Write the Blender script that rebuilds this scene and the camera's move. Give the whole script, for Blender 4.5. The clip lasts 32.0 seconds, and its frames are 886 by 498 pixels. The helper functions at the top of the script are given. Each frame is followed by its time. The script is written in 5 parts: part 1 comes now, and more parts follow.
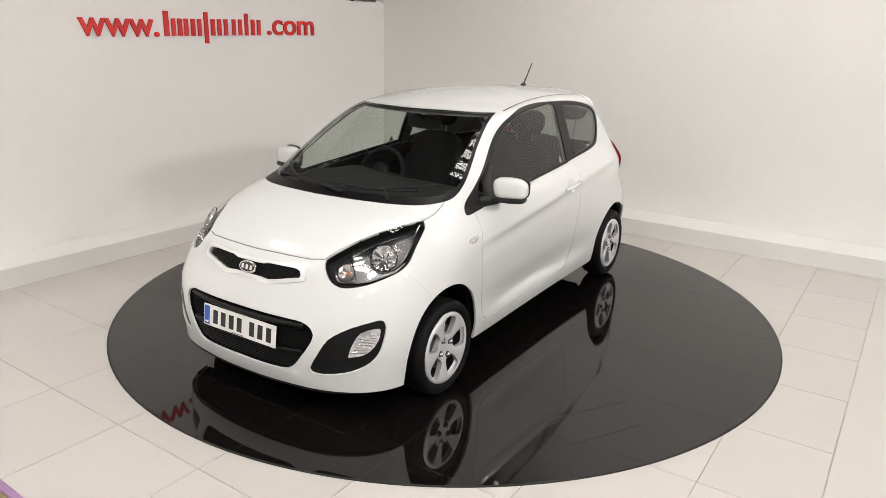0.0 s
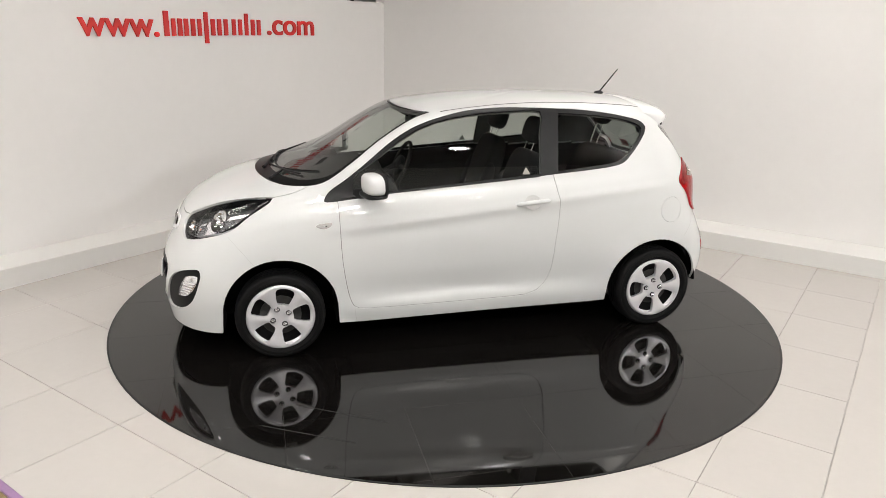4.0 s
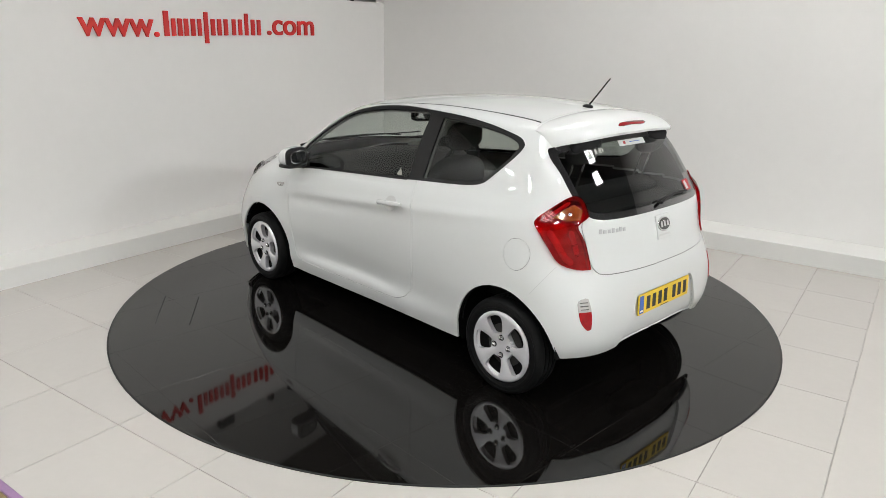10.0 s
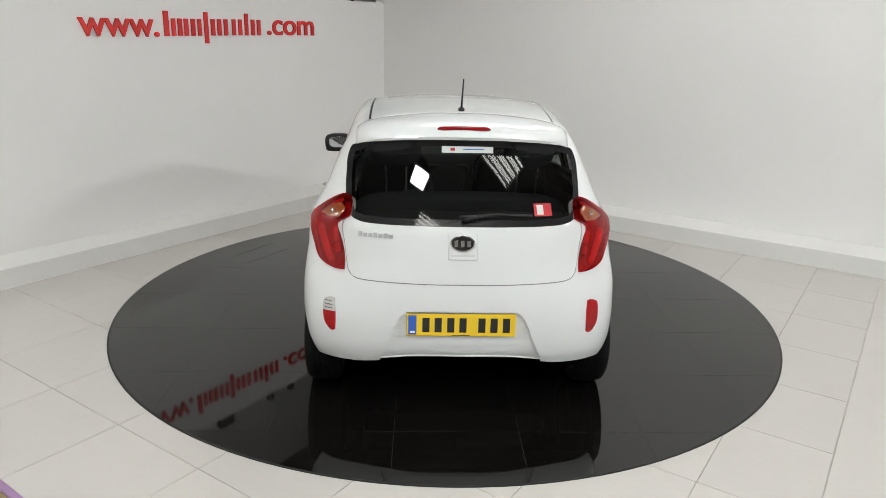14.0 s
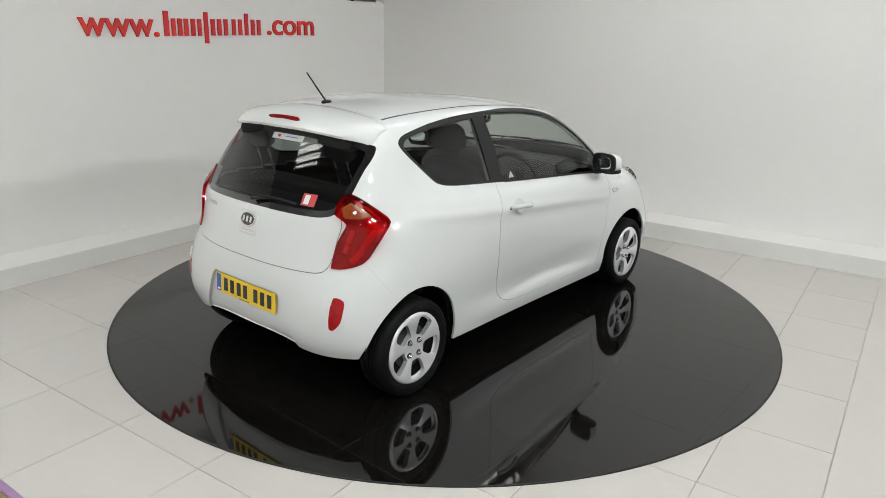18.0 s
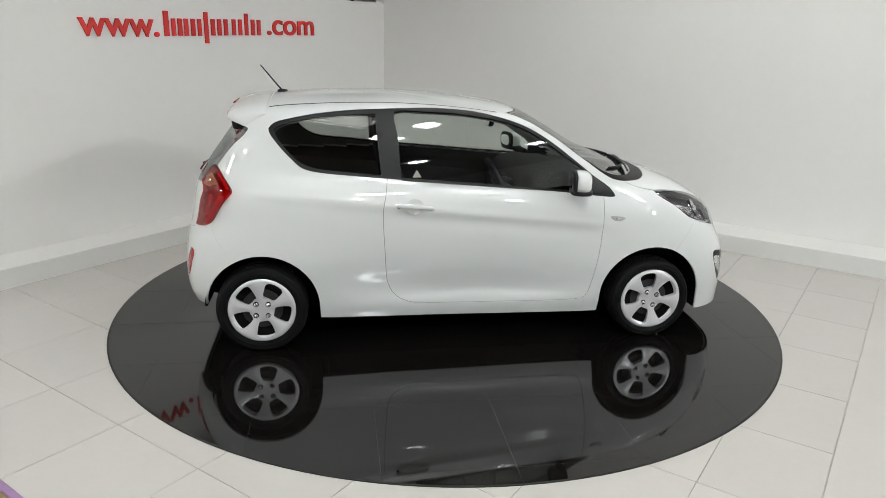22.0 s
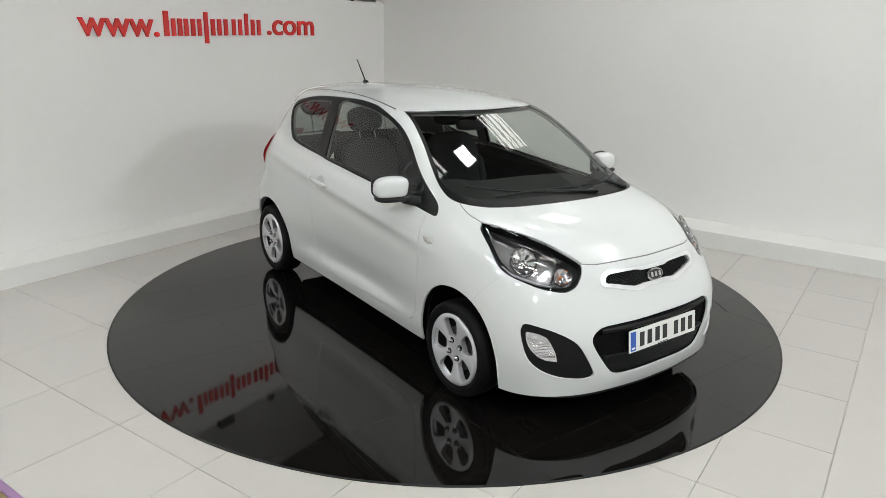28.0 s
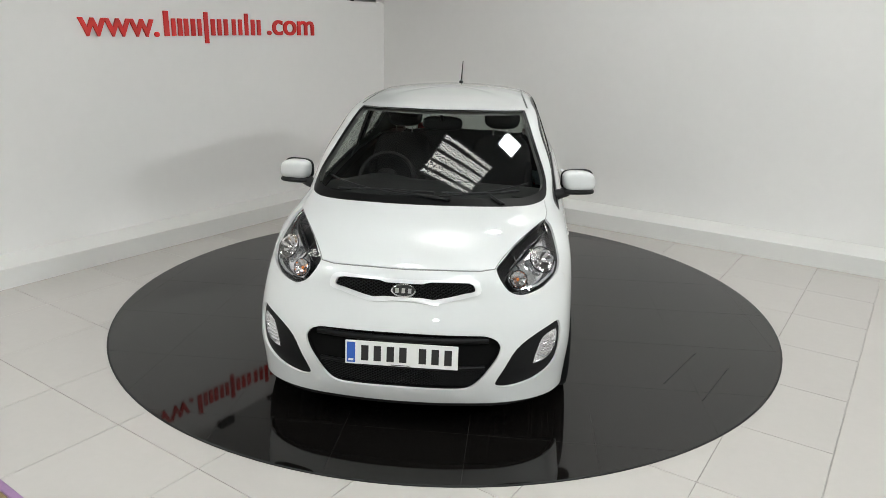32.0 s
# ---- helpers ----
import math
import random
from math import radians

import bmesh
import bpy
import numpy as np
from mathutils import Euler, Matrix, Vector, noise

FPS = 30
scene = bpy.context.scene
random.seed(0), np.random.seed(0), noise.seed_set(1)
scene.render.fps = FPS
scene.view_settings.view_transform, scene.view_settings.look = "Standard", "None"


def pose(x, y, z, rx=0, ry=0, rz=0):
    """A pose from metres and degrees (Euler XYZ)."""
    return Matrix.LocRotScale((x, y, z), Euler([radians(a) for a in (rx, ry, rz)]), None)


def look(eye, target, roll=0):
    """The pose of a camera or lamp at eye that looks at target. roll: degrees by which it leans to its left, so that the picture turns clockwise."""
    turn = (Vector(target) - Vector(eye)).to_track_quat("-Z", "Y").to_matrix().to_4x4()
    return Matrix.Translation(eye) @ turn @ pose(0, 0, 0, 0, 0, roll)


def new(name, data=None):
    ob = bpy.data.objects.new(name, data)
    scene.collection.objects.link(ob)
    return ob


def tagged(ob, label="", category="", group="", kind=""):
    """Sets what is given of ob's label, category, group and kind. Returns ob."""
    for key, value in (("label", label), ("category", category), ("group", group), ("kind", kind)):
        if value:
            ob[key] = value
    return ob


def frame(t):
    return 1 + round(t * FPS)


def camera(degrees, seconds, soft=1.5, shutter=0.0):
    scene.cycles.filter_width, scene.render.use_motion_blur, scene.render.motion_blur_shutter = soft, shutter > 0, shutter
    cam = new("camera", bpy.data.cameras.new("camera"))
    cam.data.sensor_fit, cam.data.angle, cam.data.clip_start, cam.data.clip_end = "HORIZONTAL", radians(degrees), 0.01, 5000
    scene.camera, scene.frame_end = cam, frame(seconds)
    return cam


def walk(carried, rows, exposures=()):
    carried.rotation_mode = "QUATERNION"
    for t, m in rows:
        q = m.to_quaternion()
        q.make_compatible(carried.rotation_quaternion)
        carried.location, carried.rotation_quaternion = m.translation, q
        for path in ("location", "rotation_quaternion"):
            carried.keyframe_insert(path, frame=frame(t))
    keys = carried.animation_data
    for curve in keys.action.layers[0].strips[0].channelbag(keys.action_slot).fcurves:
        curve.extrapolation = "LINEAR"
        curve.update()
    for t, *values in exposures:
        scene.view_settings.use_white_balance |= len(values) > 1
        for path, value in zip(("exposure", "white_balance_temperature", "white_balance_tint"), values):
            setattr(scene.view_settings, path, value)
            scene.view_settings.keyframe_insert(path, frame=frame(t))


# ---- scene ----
# The camera stands still on a stand; the turntable and the car on it turn.
DURATION = 32.0
cam = camera(64.606, DURATION, soft=0.75)
EYE = Vector((0.0, -4.757, 1.825))
YAW, DIP = radians(-0.287), radians(17.093)
AHEAD = Vector((math.sin(YAW) * math.cos(DIP), math.cos(YAW) * math.cos(DIP), -math.sin(DIP)))
HOLD = look(EYE, EYE + AHEAD, 1.308)
walk(cam, [(0.0, HOLD), (DURATION, HOLD)],
     exposures=[(0.0, -0.20, 6600, 11), (6.0, -0.17, 6550, 11), (9.0, -0.31, 6330, 8), (12.0, -0.39, 6250, 7),
                (20.0, -0.45, 6180, 5), (32.0, -0.46, 6180, 5)])

# Turn of the platform, in degrees, second by second.
TURN = [-122.92, -133.58, -144.29, -154.83, -164.95, -174.88, -184.86, -194.93, -205.11, -215.38, -225.66,
        -236.02, -246.54, -257.23, -267.79, -278.24, -288.68, -299.11, -309.50, -319.94, -330.35, -340.61,
        -350.79, -360.93, -371.10, -381.45, -392.05, -402.75, -413.38, -423.83, -434.34, -444.94, -455.58]
CAR_SET = Matrix.Translation((-1.205, -0.018, 0.0))   # rear axle to platform centre

# ---- light ----
world = bpy.data.worlds.new("world")
scene.world = world
world.use_nodes = True
world.node_tree.nodes["Background"].inputs[0].default_value = (0.9, 0.95, 1.0, 1)
world.node_tree.nodes["Background"].inputs[1].default_value = 0.05

ROOM = pose(0, 0, 0, 0, 0, -33.8)     # the bay's own axes: a along the long back wall, b towards it
WALL_A, WALL_B, WALL_TOP = -2.96, 2.95, 2.158
LEDGE_A, LEDGE_B, LEDGE_TOP = -2.60, 2.525, 0.143


# ---- materials ----
def material(name, colour, rough=0.5, metal=0.0, spec=0.5, coat=0.0, coat_rough=0.03, var=0.0, var_scale=6.0,
             bump=0.0, bump_scale=200.0, rough_var=0.0, glow=0.0, glow_colour=None, random_obj=0.0, grain=0.0):
    """A procedural surface: colour varied at two scales, gloss varied, fine relief."""
    m = bpy.data.materials.new(name)
    m.use_nodes = True
    nt = m.node_tree
    n, l = nt.nodes, nt.links
    b = n["Principled BSDF"]
    b.inputs["Base Color"].default_value = (*colour, 1)
    b.inputs["Roughness"].default_value = rough
    b.inputs["Metallic"].default_value = metal
    b.inputs["Specular IOR Level"].default_value = spec
    b.inputs["Coat Weight"].default_value = coat
    b.inputs["Coat Roughness"].default_value = coat_rough
    if glow:
        b.inputs["Emission Color"].default_value = (*(glow_colour or colour), 1)
        b.inputs["Emission Strength"].default_value = glow
    co = n.new("ShaderNodeTexCoord")
    if var or rough_var:
        t1 = n.new("ShaderNodeTexNoise")
        t1.inputs["Scale"].default_value = var_scale
        t1.inputs["Detail"].default_value = 6
        l.new(co.outputs["Object"], t1.inputs["Vector"])
        t2 = n.new("ShaderNodeTexNoise")
        t2.inputs["Scale"].default_value = var_scale * 14
        t2.inputs["Detail"].default_value = 3
        l.new(co.outputs["Object"], t2.inputs["Vector"])
        mix = n.new("ShaderNodeMath")
        mix.operation = "MULTIPLY_ADD"
        l.new(t2.outputs["Fac"], mix.inputs[0])
        mix.inputs[1].default_value = 0.4
        l.new(t1.outputs["Fac"], mix.inputs[2])
        if var:
            ramp = n.new("ShaderNodeMapRange")
            ramp.inputs["From Min"].default_value, ramp.inputs["From Max"].default_value = 0.4, 1.0
            ramp.inputs["To Min"].default_value, ramp.inputs["To Max"].default_value = 1 - var, 1 + var
            l.new(mix.outputs[0], ramp.inputs["Value"])
            hsv = n.new("ShaderNodeHueSaturation")
            hsv.inputs["Color"].default_value = (*colour, 1)
            l.new(ramp.outputs[0], hsv.inputs["Value"])
            last = hsv.outputs[0]
            if random_obj:
                info = n.new("ShaderNodeObjectInfo")
                r2 = n.new("ShaderNodeMapRange")
                r2.inputs["To Min"].default_value, r2.inputs["To Max"].default_value = 1 - random_obj, 1 + random_obj
                l.new(info.outputs["Random"], r2.inputs["Value"])
                h2 = n.new("ShaderNodeHueSaturation")
                l.new(last, h2.inputs["Color"])
                l.new(r2.outputs[0], h2.inputs["Value"])
                last = h2.outputs[0]
            l.new(last, b.inputs["Base Color"])
        if rough_var:
            rr = n.new("ShaderNodeMapRange")
            rr.inputs["From Min"].default_value, rr.inputs["From Max"].default_value = 0.4, 1.0
            rr.inputs["To Min"].default_value, rr.inputs["To Max"].default_value = max(rough - rough_var, 0.0), rough + rough_var
            l.new(mix.outputs[0], rr.inputs["Value"])
            l.new(rr.outputs[0], b.inputs["Roughness"])
    if bump:
        t3 = n.new("ShaderNodeTexNoise")
        t3.inputs["Scale"].default_value = bump_scale
        t3.inputs["Detail"].default_value = 3
        l.new(co.outputs["Object"], t3.inputs["Vector"])
        bp = n.new("ShaderNodeBump")
        bp.inputs["Strength"].default_value = bump
        bp.inputs["Distance"].default_value = 0.002
        l.new(t3.outputs["Fac"], bp.inputs["Height"])
        l.new(bp.outputs[0], b.inputs["Normal"])
    return m


def glass_material(name, tint, rough=0.0, face=0.075):
    """Thin window glass: it lets light through and mirrors by Fresnel."""
    m = bpy.data.materials.new(name)
    m.use_nodes = True
    n, l = m.node_tree.nodes, m.node_tree.links
    n.remove(n["Principled BSDF"])
    tr = n.new("ShaderNodeBsdfTransparent")
    tr.inputs[0].default_value = (*tint, 1)
    gl = n.new("ShaderNodeBsdfGlossy")
    gl.inputs["Roughness"].default_value = rough
    lw = n.new("ShaderNodeLayerWeight")
    lw.inputs["Blend"].default_value = 0.5
    pw = n.new("ShaderNodeMath")
    pw.operation = "POWER"
    l.new(lw.outputs["Facing"], pw.inputs[0])
    pw.inputs[1].default_value = 4.5
    fr = n.new("ShaderNodeMapRange")
    l.new(pw.outputs[0], fr.inputs["Value"])
    fr.inputs["To Min"].default_value, fr.inputs["To Max"].default_value = face, 1.0
    mx = n.new("ShaderNodeMixShader")
    l.new(fr.outputs[0], mx.inputs[0])
    l.new(tr.outputs[0], mx.inputs[1])
    l.new(gl.outputs[0], mx.inputs[2])
    l.new(mx.outputs[0], n["Material Output"].inputs[0])
    return m


WALL = material("white_wall_paint", (0.805, 0.79, 0.775), 0.55, var=0.025, var_scale=0.9, bump=0.05, bump_scale=90)
SKIRT = material("white_ledge_paint", (0.77, 0.76, 0.74), 0.42, var=0.025, var_scale=1.3, bump=0.04, bump_scale=60)
TILE = material("cream_floor_tile", (0.515, 0.488, 0.458), 0.14, var=0.03, var_scale=1.6, rough_var=0.05, random_obj=0.015, bump=0.02, bump_scale=30)
GROUT = material("grey_grout", (0.41, 0.39, 0.365), 0.8, var=0.1, var_scale=8)
BLACK_TILE = material("black_polished_tile", (0.0052, 0.0046, 0.0042), 0.042, spec=0.5, var=0.25, var_scale=2.5, rough_var=0.025, random_obj=0.1)
DISC_GROUT = material("pale_disc_grout", (0.035, 0.033, 0.031), 0.12, var=0.2, var_scale=15)
DARK_RIM = material("dark_gap", (0.008, 0.008, 0.008), 0.7)
RED_LETTER = material("red_acrylic", (0.62, 0.022, 0.02), 0.25, var=0.05, var_scale=4)
CEILING = material("dim_ceiling", (0.13, 0.12, 0.112), 0.8, var=0.1, var_scale=0.6)
RIB = material("dark_rib", (0.30, 0.26, 0.24), 0.7, var=0.3, var_scale=14)
CARPET = material("brown_carpet", (0.24, 0.17, 0.09), 0.95, var=0.3, var_scale=20, bump=0.5, bump_scale=400)
PURPLE = material("purple_edge_strip", (0.27, 0.16, 0.30), 0.35, var=0.15, var_scale=9)
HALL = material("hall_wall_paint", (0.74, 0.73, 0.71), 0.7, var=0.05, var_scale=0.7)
# Copy of HALL, darkened: dimness behind the camera is put into the colour.
HALL_DIM = material("hall_wall_dimmed", (0.58, 0.57, 0.555), 0.7, var=0.05, var_scale=0.7)
FLOOD = material("flood_glass", (0.9, 0.9, 0.9), 0.4, glow=310.0, glow_colour=(1.0, 0.985, 0.965))
PANEL = material("lit_diffuser", (0.9, 0.9, 0.9), 0.5, glow=112.0, glow_colour=(1.0, 0.985, 0.96))
# Stronger glow for panels behind the camera, added to fill the flanks.
PANEL_FILL = material("hall_fill_diffuser", (0.9, 0.9, 0.9), 0.5, glow=200.0, glow_colour=(1.0, 0.985, 0.96))
PANEL_SIDE = material("dimmer_lit_diffuser", (0.9, 0.9, 0.9), 0.5, glow=60.0, glow_colour=(1.0, 0.985, 0.96))
PANEL_KEY = material("bright_lit_diffuser", (0.9, 0.9, 0.9), 0.5, glow=85.0, glow_colour=(1.0, 0.985, 0.96))
ROOFLIGHT = material("rooflight_sheet", (0.8, 0.8, 0.78), 0.5, glow=11.0, glow_colour=(1.0, 0.95, 0.89))
LAMP_FRAME = material("lamp_frame", (0.55, 0.55, 0.54), 0.4)

PAINT = material("white_car_paint", (0.685, 0.695, 0.69), 0.35, spec=0.12, coat=1.0, coat_rough=0.02, var=0.008, var_scale=3)
SEAM = material("panel_gap", (0.20, 0.20, 0.20), 0.8)
FINE_SEAM = material("pale_seam", (0.55, 0.55, 0.545), 0.7)
TRIM = material("black_plastic", (0.007, 0.007, 0.0075), 0.42, spec=0.3, var=0.1, var_scale=30, bump=0.03, bump_scale=600)
TRIM_MATT = material("grained_black_plastic", (0.007, 0.007, 0.0075), 0.5, spec=0.18, var=0.1, var_scale=30, bump=0.12, bump_scale=900)
RUBBER = material("tyre_rubber", (0.0055, 0.0055, 0.0057), 0.6, spec=0.14, var=0.2, var_scale=12, bump=0.1, bump_scale=300)
ALLOY = material("silver_wheel_trim", (0.78, 0.775, 0.80), 0.27, metal=0.4, var=0.03, var_scale=20, coat=0.5)
STEEL = material("bright_nut", (0.75, 0.75, 0.76), 0.18, metal=1.0)
CHROME = material("chrome", (0.82, 0.82, 0.83), 0.08, metal=1.0)
SCUTTLE = material("black_scuttle", (0.003, 0.003, 0.0032), 0.4, spec=0.2, var=0.2, var_scale=20)
LINER = material("arch_liner", (0.004, 0.004, 0.004), 0.9, spec=0.1, var=0.2, var_scale=20)
GLASS = glass_material("window_glass", (0.80, 0.84, 0.81), face=0.055)
GLASS_SCREEN = glass_material("windscreen_glass", (0.80, 0.84, 0.81), face=0.055)
GLASS_QUARTER = glass_material("quarter_glass", (0.60, 0.63, 0.61), face=0.05)
GLASS_REAR = glass_material("privacy_rear_glass", (0.44, 0.47, 0.45), face=0.055)
LENS = glass_material("clear_lens", (0.95, 0.95, 0.96), face=0.045)
RED_LENS = material("red_lamp_lens", (0.34, 0.003, 0.006), 0.1, spec=0.3, coat=0.5, coat_rough=0.01, var=0.35, var_scale=25)
RED_GLASS = glass_material("red_lens_glass", (0.66, 0.007, 0.014), face=0.05)
LAMP_PAN = material("lamp_pan", (0.72, 0.70, 0.70), 0.22, metal=0.35, var=0.3, var_scale=22, bump=0.6, bump_scale=45)
LAMP_GUIDE = material("light_guide", (0.88, 0.86, 0.86), 0.15, coat=1.0)
DEEP_RED = material("dark_red_lens", (0.20, 0.001, 0.003), 0.12, spec=0.3, coat=0.3, coat_rough=0.01)
AMBER = material("amber_lens", (0.24, 0.045, 0.008), 0.15, coat=1.0, var=0.2, var_scale=60)
AMBER_BULB = material("orange_bulb", (0.75, 0.22, 0.05), 0.2, coat=1.0)
REFLECTOR = material("faceted_reflector", (0.92, 0.92, 0.93), 0.03, metal=1.0, bump=0.15, bump_scale=60)
LAMP_CHROME = material("soft_lamp_chrome", (0.86, 0.86, 0.87), 0.10, metal=0.78, var=0.06, var_scale=30, bump=0.35, bump_scale=24)
SILVER_BEZEL = material("silver_bezel", (0.50, 0.50, 0.51), 0.4, metal=0.6)
SATIN = material("satin_silver_paint", (0.80, 0.80, 0.80), 0.28, metal=0.35, coat=0.5, var=0.05, var_scale=15)
PLATE_WHITE = material("white_plate", (0.82, 0.82, 0.80), 0.3, var=0.02, var_scale=10)
PLATE_YELLOW = material("yellow_plate", (0.80, 0.55, 0.02), 0.3, var=0.02, var_scale=10)
PLATE_BLUE = material("blue_band", (0.03, 0.11, 0.48), 0.3)
PLATE_BLACK = material("black_characters", (0.012, 0.012, 0.012), 0.4)
FABRIC = material("dark_seat_fabric", (0.018, 0.018, 0.019), 0.9, spec=0.2, var=0.08, var_scale=25)
INNER = material("dark_cabin_plastic", (0.014, 0.014, 0.0145), 0.65, spec=0.25, var=0.15, var_scale=20, bump=0.1, bump_scale=500)
HEADLINING = material("grey_headlining", (0.30, 0.295, 0.28), 0.9, var=0.05, var_scale=30)
PILLAR_TRIM = material("grey_pillar_trim", (0.16, 0.16, 0.155), 0.7, var=0.05, var_scale=30)
MIRROR = material("mirror_glass", (0.85, 0.86, 0.87), 0.01, metal=1.0)
STICKER_WHITE = material("white_sticker", (0.62, 0.64, 0.63), 0.4)
STICKER_PALE = material("pale_sticker", (0.34, 0.33, 0.29), 0.5)
STICKER_RED = material("red_sticker", (0.45, 0.02, 0.03), 0.4)
BADGE_DARK = material("badge_black", (0.01, 0.01, 0.011), 0.2, coat=1.0)


# ---- mesh helpers ----
def finish(name, bm, mat, smooth=None):
    """Link a bmesh as one mesh object."""
    me = bpy.data.meshes.new(name)
    if smooth is not None:
        for f in bm.faces:
            f.smooth = True
    bm.to_mesh(me)
    bm.free()
    for m in (mat if isinstance(mat, (list, tuple)) else [mat]):
        me.materials.append(m)
    ob = new(name, me)
    if smooth is not None and smooth < 179:
        me.set_sharp_from_angle(angle=radians(smooth))
    return ob


def part(name, bm, mat, parent, label="", smooth=None):
    ob = finish(name, bm, mat, smooth)
    ob.parent = parent
    return tagged(ob, label)


def box(x0, x1, y0, y1, z0, z1, bevel=0.0, segs=2, m=None):
    bm = bmesh.new()
    bmesh.ops.create_cube(bm, size=1.0)
    bmesh.ops.scale(bm, vec=(x1 - x0, y1 - y0, z1 - z0), verts=bm.verts)
    bmesh.ops.translate(bm, vec=((x0 + x1) / 2, (y0 + y1) / 2, (z0 + z1) / 2), verts=bm.verts)
    if bevel:
        bmesh.ops.bevel(bm, geom=bm.edges[:], offset=bevel, segments=segs, profile=0.5, affect="EDGES")
    if m is not None:
        bm.transform(m)
    return bm


def join(*bms):
    """Add the later bmeshes to the first."""
    out = bms[0]
    for b in bms[1:]:
        tmp = bpy.data.meshes.new("tmp")
        b.to_mesh(tmp)
        out.from_mesh(tmp)
        b.free()
        bpy.data.meshes.remove(tmp)
    return out


def lathe(profile, segs=48, axis="Y", closed=False):
    """Turn a profile of (radius, height) about an axis through the origin."""
    bm = bmesh.new()
    rings = []
    for r, h in profile:
        ring = []
        for i in range(segs):
            a = 2 * math.pi * i / segs
            u, v = r * math.cos(a), r * math.sin(a)
            ring.append(bm.verts.new((u, h, v) if axis == "Y" else (u, v, h)))
        rings.append(ring)
    pairs = list(zip(rings, rings[1:]))
    if closed:
        pairs.append((rings[-1], rings[0]))
    for a, b in pairs:
        for i in range(segs):
            j = (i + 1) % segs
            bm.faces.new((a[i], a[j], b[j], b[i]))
    bmesh.ops.recalc_face_normals(bm, faces=bm.faces)
    return bm


def prism(pts, z0, z1, to3=None, bevel=0.0):
    """A solid from a flat outline between two heights."""
    bm = bmesh.new()
    to3 = to3 or (lambda x, y, z: (x, y, z))
    lo = [bm.verts.new(to3(x, y, z0)) for x, y in pts]
    hi = [bm.verts.new(to3(x, y, z1)) for x, y in pts]
    bm.faces.new(lo[::-1])
    top = bm.faces.new(hi)
    n = len(pts)
    for i in range(n):
        j = (i + 1) % n
        bm.faces.new((lo[i], lo[j], hi[j], hi[i]))
    bmesh.ops.recalc_face_normals(bm, faces=bm.faces)
    if bevel:
        bmesh.ops.bevel(bm, geom=list(top.edges), offset=bevel, segments=2, profile=0.5, affect="EDGES")
    return bm


def tube(points, radius, segs=8, ends=True):
    """A round rod along points; radius may be a list."""
    pts = [Vector(p) for p in points]
    rad = radius if isinstance(radius, (list, tuple)) else [radius] * len(pts)
    bm = bmesh.new()
    rings = []
    up = Vector((0, 0, 1))
    for i, p in enumerate(pts):
        d = (pts[min(i + 1, len(pts) - 1)] - pts[max(i - 1, 0)]).normalized()
        s = d.cross(up if abs(d.dot(up)) < 0.95 else Vector((1, 0, 0))).normalized()
        t = d.cross(s)
        rings.append([bm.verts.new(p + rad[i] * (math.cos(a) * s + math.sin(a) * t))
                      for a in (2 * math.pi * k / segs for k in range(segs))])
    for a, b in zip(rings, rings[1:]):
        for k in range(segs):
            j = (k + 1) % segs
            bm.faces.new((a[k], a[j], b[j], b[k]))
    if ends:
        bm.faces.new(rings[0][::-1])
        bm.faces.new(rings[-1])
    bmesh.ops.recalc_face_normals(bm, faces=bm.faces)
    return bm


def smooth_loop(ctrl, per=6, closed=True):
    """A rounded outline through control points (Catmull-Rom); a third value of 0 marks a sharp corner."""
    n = len(ctrl)
    out = []
    for i in range(n if closed else n - 1):
        p1, p2 = ctrl[i], ctrl[(i + 1) % n]
        p0 = ctrl[(i - 1) % n] if closed or i else p1
        p3 = ctrl[(i + 2) % n] if closed or i + 2 < n else p2
        if len(p1) > 2:
            p0 = p1
        if len(p2) > 2:
            p3 = p2
        d = math.hypot(p2[0] - p1[0], p2[1] - p1[1])
        a = min(1.0, d / max(math.hypot(p1[0] - p0[0], p1[1] - p0[1]), 1e-6)) if p0 is not p1 else 0
        b = min(1.0, d / max(math.hypot(p3[0] - p2[0], p3[1] - p2[1]), 1e-6)) if p3 is not p2 else 0
        for k in range(per):
            t = k / per
            h1, h2, h3, h4 = 2*t**3 - 3*t**2 + 1, -2*t**3 + 3*t**2, t**3 - 2*t**2 + t, t**3 - t**2
            q = []
            for c in (0, 1):
                m1 = (p2[c] - p0[c]) * 0.5 * a if p0 is not p1 else (p2[c] - p1[c])
                m2 = (p3[c] - p1[c]) * 0.5 * b if p3 is not p2 else (p2[c] - p1[c])
                q.append(h1 * p1[c] + h2 * p2[c] + h3 * m1 + h4 * m2)
            out.append(tuple(q))
    if not closed:
        out.append(tuple(ctrl[-1][:2]))
    return out


def inside(p, poly):
    x, y = p
    c = False
    j = len(poly) - 1
    for i in range(len(poly)):
        xi, yi = poly[i]
        xj, yj = poly[j]
        if (yi > y) != (yj > y) and x < (xj - xi) * (y - yi) / (yj - yi) + xi:
            c = not c
        j = i
    return c


